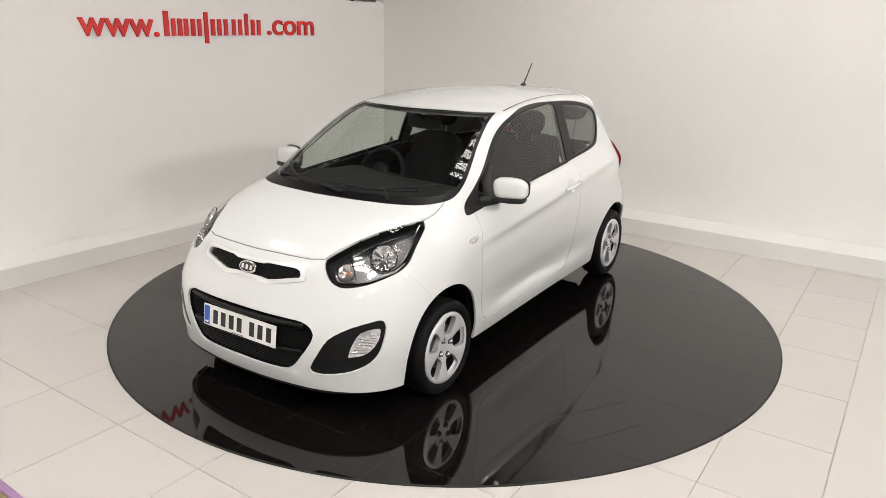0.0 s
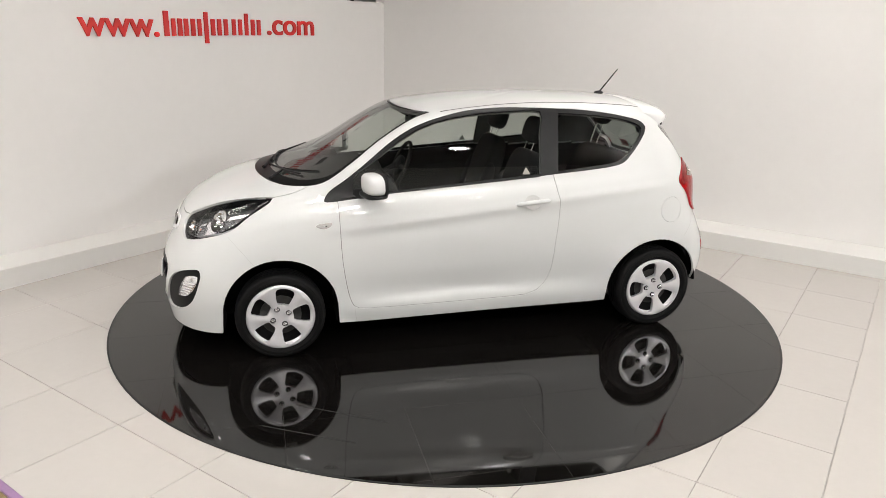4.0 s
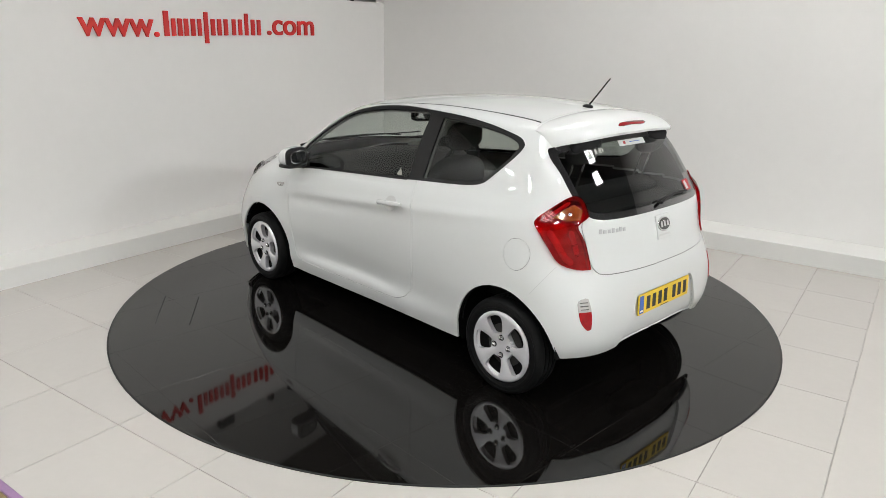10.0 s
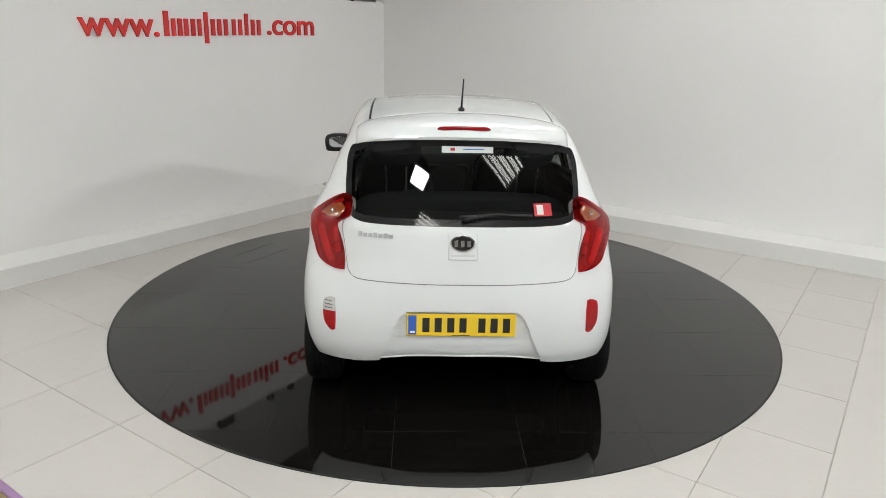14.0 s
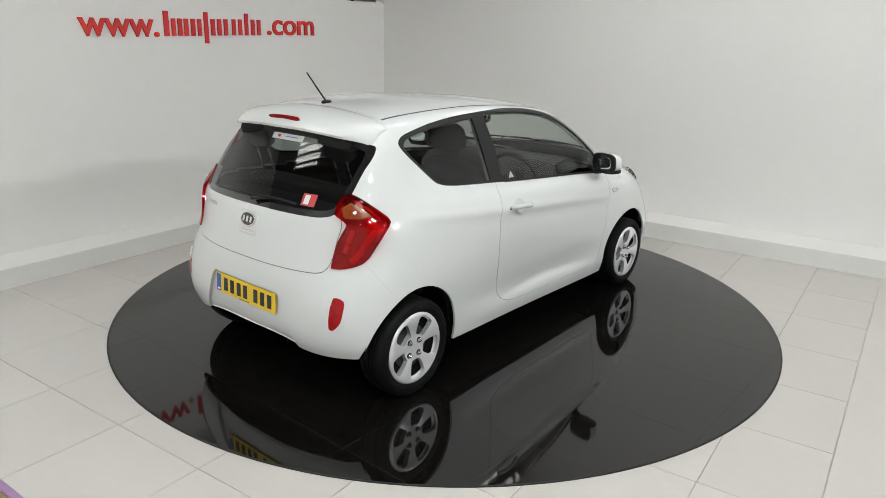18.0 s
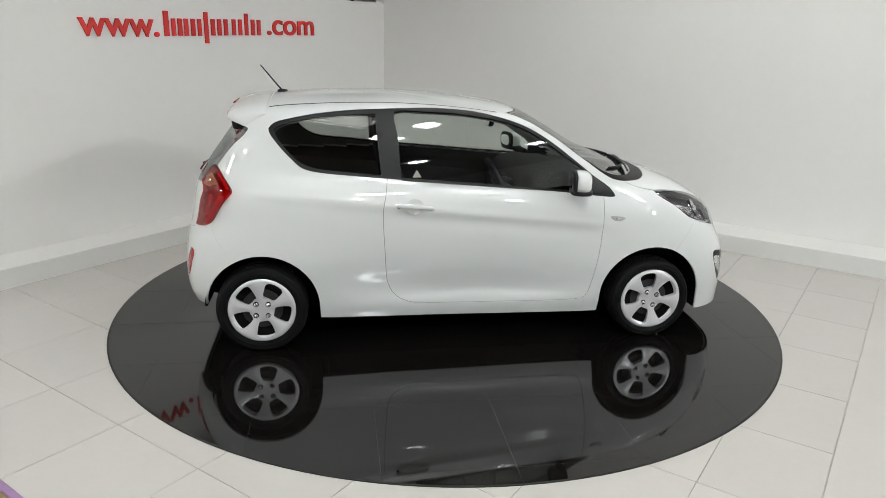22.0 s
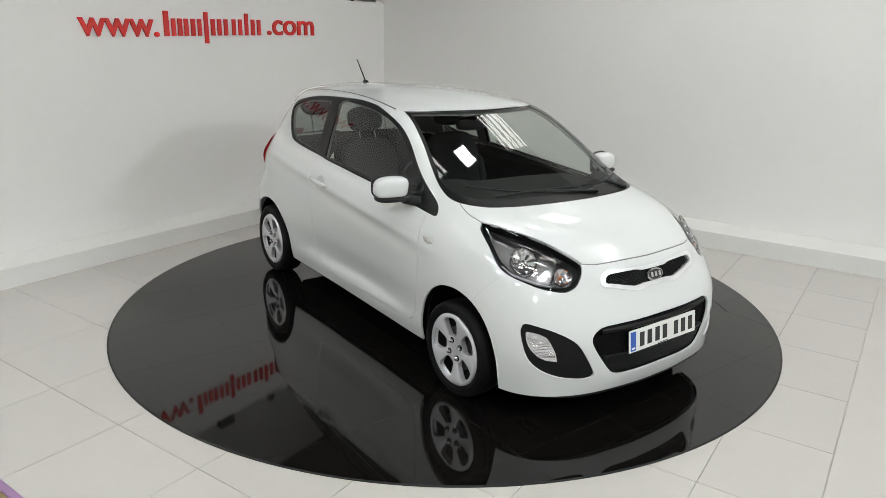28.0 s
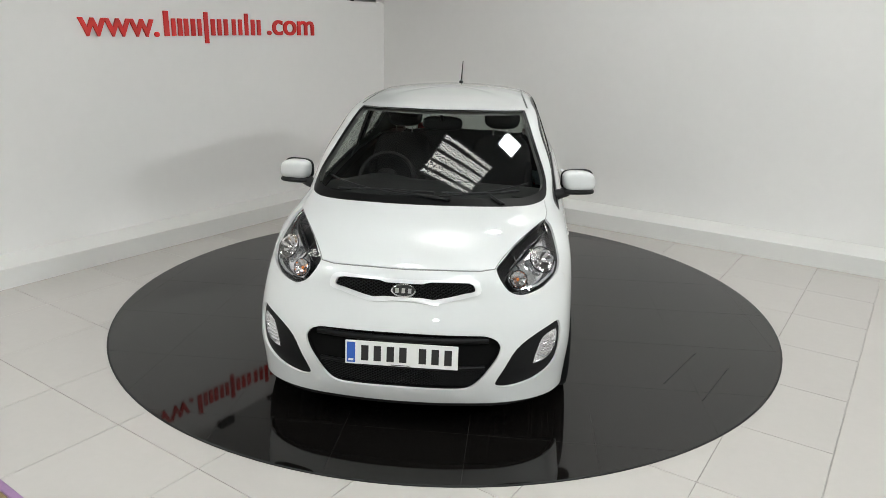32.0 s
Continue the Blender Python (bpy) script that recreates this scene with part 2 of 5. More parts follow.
def offset_loop(poly, d):
    """The outline moved outwards by d (inwards for a negative d)."""
    n = len(poly)
    area = sum(poly[i][0] * poly[(i + 1) % n][1] - poly[(i + 1) % n][0] * poly[i][1] for i in range(n))
    s = 1 if area > 0 else -1
    out = []
    for i in range(n):
        (x0, y0), (x1, y1), (x2, y2) = poly[i - 1], poly[i], poly[(i + 1) % n]
        e1 = Vector((x1 - x0, y1 - y0))
        e2 = Vector((x2 - x1, y2 - y1))
        nn = Vector((0.0, 0.0))
        for e in (e1, e2):
            if e.length > 1e-9:
                e = e.normalized()
                nn += Vector((e.y, -e.x)) * s
        if nn.length > 1e-9:
            nn.normalize()
        out.append((x1 + nn.x * d, y1 + nn.y * d))
    return out


# ---- the bay: floor, walls, sign ----
def structure(name, bm, mat, label, m=None, smooth=None):
    ob = finish(name, bm, mat, smooth)
    if m is not None:
        ob.matrix_world = m
    return tagged(ob, label, kind="structure")


def wall_parts():
    top, t = WALL_TOP, 0.12
    structure("wall_left", box(WALL_A - t, WALL_A, -9.0, WALL_B, 0.0, top, 0.004), WALL,
              "white painted partition wall that carries the red sign", ROOM)
    structure("wall_back", box(WALL_A - t, 8.5, WALL_B, WALL_B + t, 0.0, 4.2, 0.004), WALL,
              "plain white painted wall behind the platform", ROOM)
    # a low boxed-in ledge runs along both walls
    structure("baseboard_left", box(WALL_A + 0.001, LEDGE_A, -8.9, WALL_B - 0.002, -0.011, LEDGE_TOP, 0.006, 2), SKIRT,
              "low white boxed ledge along the foot of the wall", ROOM)
    structure("baseboard_back", box(LEDGE_A + 0.001, 8.49, LEDGE_B, WALL_B - 0.001, -0.011, LEDGE_TOP + 0.004, 0.006, 2), SKIRT,
              "low white boxed ledge along the foot of the wall", ROOM)


def floor_parts():
    slab = structure("floor", box(-9.0, 8.5, -9.0, 9.0, -0.14, -0.012), GROUT,
                     "cream polished porcelain floor tiles with thin grey joints", ROOM)
    # tiles of the bay, 0.6 m, laid parallel to its walls
    mesh = None
    g = 0.0016
    for i in range(-6, 5):
        for j in range(-11, 9):
            a0, b0 = 0.312 + 0.6 * i, -2.364 + 0.6 * j
            a1, b1 = a0 + 0.6, b0 + 0.6
            if a0 < WALL_A - 0.6 or b1 > WALL_B + 0.6 or b0 < -9.0:
                continue
            full = a1 < 2.576
            hi = a1 if full else 2.573
            if hi - a0 < 0.03:
                continue
            if b0 > WALL_B or a1 < WALL_A:
                continue
            if full and mesh is not None:
                ob = new("tile", mesh)
            else:
                ob = finish("tile", box(g, hi - a0 - g, g, 0.6 - g, -0.012, 0.0, 0.0008, 1), TILE)
                if full:
                    mesh = ob.data
            ob.parent = slab
            ob.matrix_local = Matrix.Translation((a0, b0, -0.006))
    # beyond the seam the same polished floor goes on without joints
    structure("floor_beyond", box(2.5765, 8.49, -8.9, WALL_B + 0.1, -0.012, -0.0055, 0.001, 1), TILE,
              "plain pale polished floor beyond the tiled bay", ROOM)


def carpet_corner():
    # the hall's carpet meets the tiles near the camera, under a purple strip
    u = Vector((0.161, -0.113, 0)).normalized()
    ang = math.degrees(math.atan2(u.y, u.x))
    m = pose(-1.843, -2.262, 0, 0, 0, ang)
    structure("carpet", box(-1.9, 1.2, -2.2, -0.035, -0.006, 0.004), CARPET, "brown hall carpet at the edge of the tiles", m)
    structure("trim_carpet", box(-2.0, 1.2, -0.034, 0.0, -0.006, 0.012, 0.004, 2), PURPLE,
              "purple metal edge strip between carpet and tiles", m)


def brackets():
    """Small black clips and a box on the partition's top edge."""
    for b0, b1, high in ((0.87, 0.93, 0.075), (1.18, 1.24, 0.075), (1.63, 1.69, 0.07), (2.35, 2.41, 0.06)):
        ob = finish("wall_bracket", box(WALL_A - 0.05, WALL_A + 0.01, b0, b1, WALL_TOP - 0.004, WALL_TOP + high, 0.004, 2), TRIM)
        ob.matrix_world = ROOM
        tagged(ob, "small black bracket on the top edge of the wall", "bracket", "wall brackets")
    ob = finish("junction_box", box(WALL_A - 0.09, WALL_A - 0.01, 0.20, 0.38, WALL_TOP - 0.002, WALL_TOP + 0.12, 0.006, 2), TRIM)
    ob.matrix_world = ROOM
    tagged(ob, "black junction box on top of the partition wall", "box")


def hall():
    """The showroom round the bay: far walls and a ceiling well above."""
    h = 4.2
    # The south wall's darker colour stands for the dim hall behind the camera.
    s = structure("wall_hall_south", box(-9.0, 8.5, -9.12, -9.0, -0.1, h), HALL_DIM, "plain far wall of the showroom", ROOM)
    structure("wall_hall_west", box(-4.32, -4.2, -9.0, 9.0, -0.1, h), HALL, "plain far wall of the showroom", ROOM)
    structure("wall_hall_east", box(8.5, 8.62, -9.0, 9.0, -0.1, h), HALL, "plain far wall of the showroom", ROOM)
    structure("wall_hall_north", box(-9.0, 8.5, 9.0, 9.12, -0.1, h), HALL, "plain far wall of the showroom", ROOM)
    structure("ceiling", box(-9.1, 8.6, -9.1, 9.1, h, h + 0.15), CEILING, "dim showroom ceiling with lit panels", ROOM)


def ceiling_lights():
    def panel(x, y, rz, lx, ly, mat, label, slats=0):
        base = new("ceiling_light")
        base.matrix_world = pose(x, y, 4.2, 0, 0, rz)
        tagged(base, label, "lamp", "showroom ceiling lights")
        fr = box(-lx / 2 - 0.03, lx / 2 + 0.03, -ly / 2 - 0.03, -ly / 2, -0.06, 0.0)
        for b in (box(-lx / 2 - 0.03, lx / 2 + 0.03, ly / 2, ly / 2 + 0.03, -0.06, 0.0),
                  box(-lx / 2 - 0.03, -lx / 2, -ly / 2, ly / 2, -0.06, 0.0),
                  box(lx / 2, lx / 2 + 0.03, -ly / 2, ly / 2, -0.06, 0.0)):
            join(fr, b)
        part("frame", fr, LAMP_FRAME, base)
        part("diffuser", box(-lx / 2, lx / 2, -ly / 2, ly / 2, -0.045, -0.02), mat, base, "bright white diffuser")
        for k in range(slats):
            yk = -ly / 2 + ly * (k + 0.5) / slats
            part("slat", box(-lx / 2, lx / 2, yk - ly / slats * 0.15, yk + ly / slats * 0.15, -0.058, -0.047), RIB, base)
    for x, y, rz, lx, ly, mat, label, slats in LIGHTS:
        panel(x, y, rz, lx, ly, mat, label, slats)


SQUARE, RIBBED = "square lit ceiling panel in a pale frame", "long rooflight with dark ribs across it"
ROOM_TURN = -33.8
SQUARES = [(1.03, 0.335), (0.87, -3.96)]
SIDE_SQUARES = [(3.41, -0.73), (3.75, -1.11)]
# Mostly unseen hall panels, added and brightened to light the car's flanks.
FILL_SQUARES = [(0.55, -4.68), (-5.2, -4.6), (-0.4, -7.6), (3.2, -5.6), (-2.7, -6.0), (1.6, -6.9), (-3.8, -3.2), (-5.77, -2.15)]
RIBBED_SHEETS = [(0.06, -0.21, 1.0, 0.8), (1.80, 1.72, 0.75, 0.85), (1.15, -1.98, 0.8, 0.55), (-0.35, -3.55, 1.3, 0.4),
                 (-3.4, -0.6, 1.0, 0.8), (3.2, -0.2, 1.0, 0.8)]
LIGHTS = [(-0.72, -2.4, ROOM_TURN, 0.34, 0.34, PANEL_KEY, "square lit ceiling panel in a pale frame, slightly larger", 0)]
LIGHTS += [(x, y, ROOM_TURN, 0.31, 0.31, PANEL, SQUARE, 0) for x, y in SQUARES]
LIGHTS += [(x, y, ROOM_TURN, 0.31, 0.31, PANEL_SIDE, SQUARE, 0) for x, y in SIDE_SQUARES]
LIGHTS += [(x, y, ROOM_TURN, 0.31, 0.31, PANEL_FILL, SQUARE, 0) for x, y in FILL_SQUARES]
LIGHTS += [(x, y, ROOM_TURN, lx, ly, ROOFLIGHT, RIBBED, 4) for x, y, lx, ly in RIBBED_SHEETS]


def floodlight():
    """A flood lamp on the hall's far side, aimed at the bay."""
    base = new("floodlight")
    base.matrix_world = look((6.4, -4.5, 3.95), (-1.0, 0.3, 0.9))
    tagged(base, "grey floodlight hung from the ceiling, aimed at the platform", "lamp")
    part("housing", join(box(-0.30, 0.30, -0.22, -0.19, -0.02, 0.1), box(-0.30, 0.30, 0.19, 0.22, -0.02, 0.1), box(-0.30, -0.27, -0.19, 0.19, -0.02, 0.1),
                         box(0.27, 0.30, -0.19, 0.19, -0.02, 0.1), box(-0.30, 0.30, -0.22, 0.22, 0.1, 0.13)), LAMP_FRAME, base)
    part("flood_glass", box(-0.269, 0.269, -0.189, 0.189, 0.01, 0.03), FLOOD, base, "bright frosted glass")
    part("bracket", tube([(0, 0.1, 0.13), (0, 0.26, 0.2)], 0.02, 8), LAMP_FRAME, base)


def sign():
    """Raised red letters on the partition; the middle of it is a name, drawn as plain bars."""
    base = new("wall_sign")
    tagged(base, "raised red acrylic letters of a web address on the wall", "sign")
    base.matrix_world = ROOM @ Matrix.Translation((WALL_A + 0.001, 0, 0)) @ pose(0, 0, 0, 90, 0, 90)
    # in the sign's own plane: x runs along the wall, y up
    def bar(x0, x1, y0, y1):
        part("bar", box(x0, x1, y0, y1, 0.0, 0.018, 0.004, 2), RED_LETTER, base)
    def letters(text, x0, x1, y0, height):
        cu = bpy.data.curves.new("letters", "FONT")
        cu.body, cu.extrude, cu.bevel_depth, cu.offset = text, 0.008, 0.001, 0.012
        cu.space_character = 0.98
        tmp = new("tmp", cu)
        me = bpy.data.meshes.new_from_object(tmp.evaluated_get(bpy.context.evaluated_depsgraph_get()))
        scene.collection.objects.unlink(tmp)
        bpy.data.objects.remove(tmp)
        bm = bmesh.new()
        bm.from_mesh(me)
        xs = [v.co.x for v in bm.verts]
        ys = [v.co.y for v in bm.verts]
        sx, sy = (x1 - x0) / (max(xs) - min(xs)), height / (max(ys) - min(ys))
        for v in bm.verts:
            v.co.x = x0 + (v.co.x - min(xs)) * sx
            v.co.y = y0 + (v.co.y - min(ys)) * sy
            v.co.z += 0.0095
        part("lettering", bm, RED_LETTER, base)
    letters("www.", -0.835, -0.126, 1.742, 0.144)
    letters(".com", 1.097, 1.748, 1.771, 0.146)
    # plain bars: ascenders and descenders keep their heights
    for x0, x1, y0, y1 in ((-0.072, -0.024, 1.751, 1.961), (0.003, 0.043, 1.752, 1.9), (0.067, 0.11, 1.753, 1.901), (0.132, 0.175, 1.754, 1.902),
                           (0.204, 0.247, 1.755, 1.903), (0.275, 0.314, 1.756, 1.903), (0.346, 0.389, 1.691, 1.964), (0.421, 0.464, 1.76, 1.907),
                           (0.493, 0.536, 1.761, 1.908), (0.568, 0.611, 1.762, 1.909), (0.663, 0.704, 1.764, 1.911), (0.738, 0.779, 1.765, 1.912),
                           (0.815, 0.856, 1.765, 1.967), (0.893, 0.936, 1.766, 1.914), (0.969, 1.011, 1.767, 1.914)):
        bar(x0, x1, y0, y1)


def turntable():
    R = 2.2275
    base = new("turntable")
    tagged(base, "round flush turntable laid with black polished tiles, slightly scratched", "turntable")
    part("rim", lathe([(R - 0.03, -0.0055), (R, -0.0055), (R, -0.001), (R - 0.001, 0.0), (R - 0.008, 0.0), (R - 0.03, -0.003)], 160, "Z"), DARK_RIM, base, smooth=30)
    bed = bmesh.new()
    bmesh.ops.create_circle(bed, cap_ends=True, segments=160, radius=R - 0.004)
    bmesh.ops.translate(bed, verts=bed.verts, vec=(0, 0, -0.00035))
    part("grout_bed", bed, DISC_GROUT, base, "pale grey joints between the black tiles")
    circ = [(math.cos(2 * math.pi * i / 160) * (R - 0.008), math.sin(2 * math.pi * i / 160) * (R - 0.008)) for i in range(160)]
    g = 0.0010

    def clip(poly):
        """The convex outline cut to the round platform."""
        for i in range(160):
            (ax, ay), (bx, by) = circ[i], circ[(i + 1) % 160]
            out = []
            for k in range(len(poly)):
                p, q = poly[k - 1], poly[k]
                dp = (bx - ax) * (p[1] - ay) - (by - ay) * (p[0] - ax)
                dq = (bx - ax) * (q[1] - ay) - (by - ay) * (q[0] - ax)
                if (dp >= 0) != (dq >= 0):
                    s = dp / (dp - dq)
                    out.append((p[0] + (q[0] - p[0]) * s, p[1] + (q[1] - p[1]) * s))
                if dq >= 0:
                    out.append(q)
            poly = out
            if len(poly) < 3:
                return []
        return poly
    full = None
    for i in range(-4, 4):
        for j in range(-5, 5):
            x0, y0 = 0.6 * i, 0.3 + 0.6 * j
            poly = clip([(x0 + g, y0 + g), (x0 + 0.6 - g, y0 + g), (x0 + 0.6 - g, y0 + 0.6 - g), (x0 + g, y0 + 0.6 - g)])
            if not poly:
                continue
            if len(poly) == 4 and full is not None and min(math.hypot(*p) for p in poly) < 1.9:
                ob = new("tile", full)
                ob.parent = base
                ob.location = (x0, y0, 0)
                continue
            whole = len(poly) == 4
            bm = prism([(x - x0, y - y0) for x, y in poly], -0.0003, 0.0, bevel=0.0)
            ob = part("tile", bm, BLACK_TILE, base)
            ob.location = (x0, y0, 0)
            if whole and full is None:
                full = ob.data
    # two long scuffs near the edge
    for (x0, y0), (x1, y1) in (((0.70, 1.605), (1.135, 1.335)), ((0.88, 1.75), (1.30, 1.505))):
        d = Vector((x1 - x0, y1 - y0, 0))
        m = Matrix.Translation(((x0 + x1) / 2, (y0 + y1) / 2, 0)) @ Matrix.Rotation(math.atan2(d.y, d.x), 4, "Z")
        part("scuff", box(-d.length / 2, d.length / 2, -0.003, 0.003, -0.0005, 0.0004, 0, 1, m), DARK_RIM, base, "dull dark scuff on the tiles")
    return base


wall_parts()
floor_parts()
carpet_corner()
hall()
ceiling_lights()
floodlight()
sign()
brackets()
turntable_thing = turntable()


# ---- the car: body surface ----
# Design lines of the shell, from the sill up to the roof, each drawn from the nose's middle round the flank to the
# tail's middle; the skin is lofted smoothly through them. Metres from the rear axle (x ahead, y to the left, z up).
SILL_EDGE = [(3.045, 0, 0.158), (3.03, 0.25, 0.158), (2.982, 0.502, 0.162), (2.864, 0.684, 0.175), (2.695, 0.762, 0.17), (2.37, 0.765, 0.2), (2.04, 0.752, 0.176), (1.6, 0.748, 0.178), (1.1, 0.748, 0.186), (0.7, 0.75, 0.19), (0.3, 0.76, 0.2), (0, 0.765, 0.23), (-0.22, 0.755, 0.28), (-0.355, 0.675, 0.292), (-0.43, 0.49, 0.292), (-0.458, 0.25, 0.318), (-0.463, 0, 0.32)]
SILL_FOLD = [(3.075, 0, 0.253), (3.06, 0.25, 0.253), (2.99, 0.507, 0.253), (2.868, 0.69, 0.258), (2.7, 0.77, 0.26), (2.37, 0.785, 0.3), (2.04, 0.772, 0.26), (1.6, 0.763, 0.253), (1.1, 0.763, 0.262), (0.7, 0.765, 0.268), (0.3, 0.775, 0.28), (0, 0.785, 0.31), (-0.22, 0.775, 0.335), (-0.37, 0.69, 0.345), (-0.447, 0.5, 0.345), (-0.473, 0.25, 0.345), (-0.478, 0, 0.345)]
BUMPER_BELLY = [(3.082, 0, 0.39), (3.067, 0.25, 0.39), (3, 0.512, 0.385), (2.878, 0.698, 0.38), (2.71, 0.78, 0.38), (2.37, 0.803, 0.41), (2.04, 0.775, 0.37), (1.6, 0.752, 0.36), (1.1, 0.75, 0.36), (0.7, 0.757, 0.37), (0.3, 0.785, 0.4), (0, 0.797, 0.42), (-0.22, 0.785, 0.42), (-0.378, 0.697, 0.425), (-0.455, 0.5, 0.425), (-0.482, 0.25, 0.425), (-0.487, 0, 0.425)]
BUMPER_RIDGE = [(3.055, 0, 0.53), (3.04, 0.25, 0.53), (2.978, 0.5, 0.525), (2.862, 0.685, 0.52), (2.7, 0.772, 0.515), (2.37, 0.805, 0.53), (2.04, 0.785, 0.5), (1.6, 0.772, 0.49), (1.1, 0.77, 0.49), (0.7, 0.775, 0.5), (0.3, 0.797, 0.53), (0, 0.8, 0.54), (-0.22, 0.785, 0.535), (-0.375, 0.69, 0.53), (-0.452, 0.49, 0.53), (-0.479, 0.25, 0.53), (-0.484, 0, 0.53)]
LOWER_FLANK = [(2.99, 0, 0.66), (2.975, 0.25, 0.66), (2.918, 0.485, 0.66), (2.812, 0.658, 0.655), (2.66, 0.752, 0.65), (2.37, 0.8, 0.655), (2.04, 0.787, 0.63), (1.6, 0.782, 0.62), (1.1, 0.782, 0.62), (0.7, 0.785, 0.63), (0.3, 0.797, 0.655), (0, 0.797, 0.67), (-0.22, 0.772, 0.665), (-0.345, 0.668, 0.655), (-0.43, 0.47, 0.65), (-0.466, 0.25, 0.648), (-0.472, 0, 0.648)]
MIDDLE_FLANK = [(2.945, 0, 0.765), (2.93, 0.25, 0.765), (2.87, 0.46, 0.765), (2.76, 0.625, 0.76), (2.62, 0.72, 0.755), (2.37, 0.785, 0.75), (2.04, 0.787, 0.74), (1.6, 0.787, 0.73), (1.1, 0.789, 0.745), (0.7, 0.791, 0.765), (0.3, 0.792, 0.78), (0, 0.785, 0.79), (-0.185, 0.745, 0.79), (-0.297, 0.642, 0.78), (-0.393, 0.46, 0.765), (-0.437, 0.25, 0.762), (-0.447, 0, 0.76)]
SHOULDER = [(2.85, 0, 0.845), (2.835, 0.25, 0.842), (2.78, 0.45, 0.837), (2.68, 0.605, 0.833), (2.55, 0.69, 0.83), (2.36, 0.755, 0.83), (2.04, 0.778, 0.82), (1.6, 0.788, 0.82), (1.1, 0.793, 0.84), (0.7, 0.795, 0.865), (0.3, 0.79, 0.885), (0, 0.775, 0.9), (-0.175, 0.73, 0.9), (-0.283, 0.63, 0.885), (-0.375, 0.45, 0.87), (-0.415, 0.25, 0.868), (-0.423, 0, 0.865)]
BELOW_WAIST = [(2.66, 0, 0.935), (2.65, 0.25, 0.932), (2.6, 0.45, 0.925), (2.5, 0.59, 0.918), (2.39, 0.665, 0.91), (2.25, 0.715, 0.9), (2.03, 0.742, 0.895), (1.6, 0.762, 0.905), (1.1, 0.768, 0.925), (0.7, 0.768, 0.947), (0.3, 0.76, 0.967), (0, 0.74, 0.982), (-0.155, 0.695, 0.985), (-0.27, 0.605, 0.975), (-0.358, 0.44, 0.96), (-0.387, 0.25, 0.955), (-0.393, 0, 0.95)]
WAIST = [(2.36, 0, 1.022), (2.345, 0.25, 1.018), (2.29, 0.45, 1.008), (2.22, 0.605, 0.99), (2.14, 0.667, 0.972), (2.04, 0.702, 0.958), (1.88, 0.715, 0.952), (1.55, 0.722, 0.962), (1.1, 0.727, 0.985), (0.7, 0.725, 1.012), (0.3, 0.713, 1.042), (0, 0.69, 1.068), (-0.12, 0.65, 1.085), (-0.215, 0.573, 1.085), (-0.295, 0.42, 1.07), (-0.322, 0.25, 1.065), (-0.328, 0, 1.06)]
LOW_GLASS = [(2.05, 0, 1.133), (2.04, 0.23, 1.13), (2.012, 0.45, 1.118), (1.948, 0.61, 1.115), (1.885, 0.672, 1.106), (1.81, 0.69, 1.098), (1.68, 0.692, 1.09), (1.4, 0.692, 1.1), (1.05, 0.684, 1.12), (0.7, 0.68, 1.14), (0.33, 0.668, 1.165), (0.06, 0.645, 1.185), (-0.06, 0.612, 1.195), (-0.15, 0.55, 1.19), (-0.215, 0.4, 1.18), (-0.24, 0.22, 1.18), (-0.245, 0, 1.18)]
HIGH_GLASS = [(1.83, 0, 1.258), (1.825, 0.22, 1.255), (1.8, 0.42, 1.245), (1.745, 0.57, 1.247), (1.675, 0.63, 1.24), (1.59, 0.648, 1.232), (1.45, 0.65, 1.233), (1.2, 0.64, 1.245), (0.95, 0.632, 1.26), (0.68, 0.628, 1.275), (0.38, 0.615, 1.29), (0.13, 0.592, 1.302), (0.02, 0.562, 1.308), (-0.07, 0.51, 1.302), (-0.135, 0.38, 1.293), (-0.16, 0.21, 1.29), (-0.165, 0, 1.288)]
CANT_RAIL = [(1.6, 0, 1.377), (1.595, 0.2, 1.376), (1.575, 0.377, 1.37), (1.515, 0.512, 1.366), (1.44, 0.566, 1.366), (1.35, 0.583, 1.372), (1.2, 0.582, 1.383), (1, 0.576, 1.392), (0.82, 0.57, 1.397), (0.63, 0.568, 1.396), (0.42, 0.56, 1.39), (0.2, 0.543, 1.38), (0.08, 0.522, 1.377), (-0.02, 0.475, 1.373), (-0.075, 0.36, 1.376), (-0.095, 0.2, 1.38), (-0.1, 0, 1.382)]
ROOF_EDGE = [(1.36, 0, 1.424), (1.355, 0.17, 1.423), (1.33, 0.32, 1.416), (1.27, 0.43, 1.409), (1.2, 0.464, 1.411), (1.13, 0.476, 1.416), (1.02, 0.478, 1.424), (0.87, 0.472, 1.431), (0.74, 0.474, 1.434), (0.58, 0.473, 1.433), (0.4, 0.468, 1.428), (0.22, 0.455, 1.42), (0.11, 0.435, 1.414), (0.03, 0.39, 1.41), (-0.01, 0.29, 1.412), (-0.03, 0.16, 1.416), (-0.035, 0, 1.418)]
ROOF_CROWN = [(1.08, 0, 1.451), (1.07, 0.12, 1.451), (1.05, 0.22, 1.449), (1, 0.265, 1.447), (0.95, 0.276, 1.449), (0.9, 0.281, 1.451), (0.84, 0.284, 1.453), (0.75, 0.286, 1.455), (0.66, 0.286, 1.456), (0.56, 0.285, 1.455), (0.43, 0.282, 1.452), (0.3, 0.275, 1.448), (0.22, 0.26, 1.445), (0.15, 0.23, 1.443), (0.11, 0.17, 1.444), (0.09, 0.1, 1.445), (0.085, 0, 1.445)]
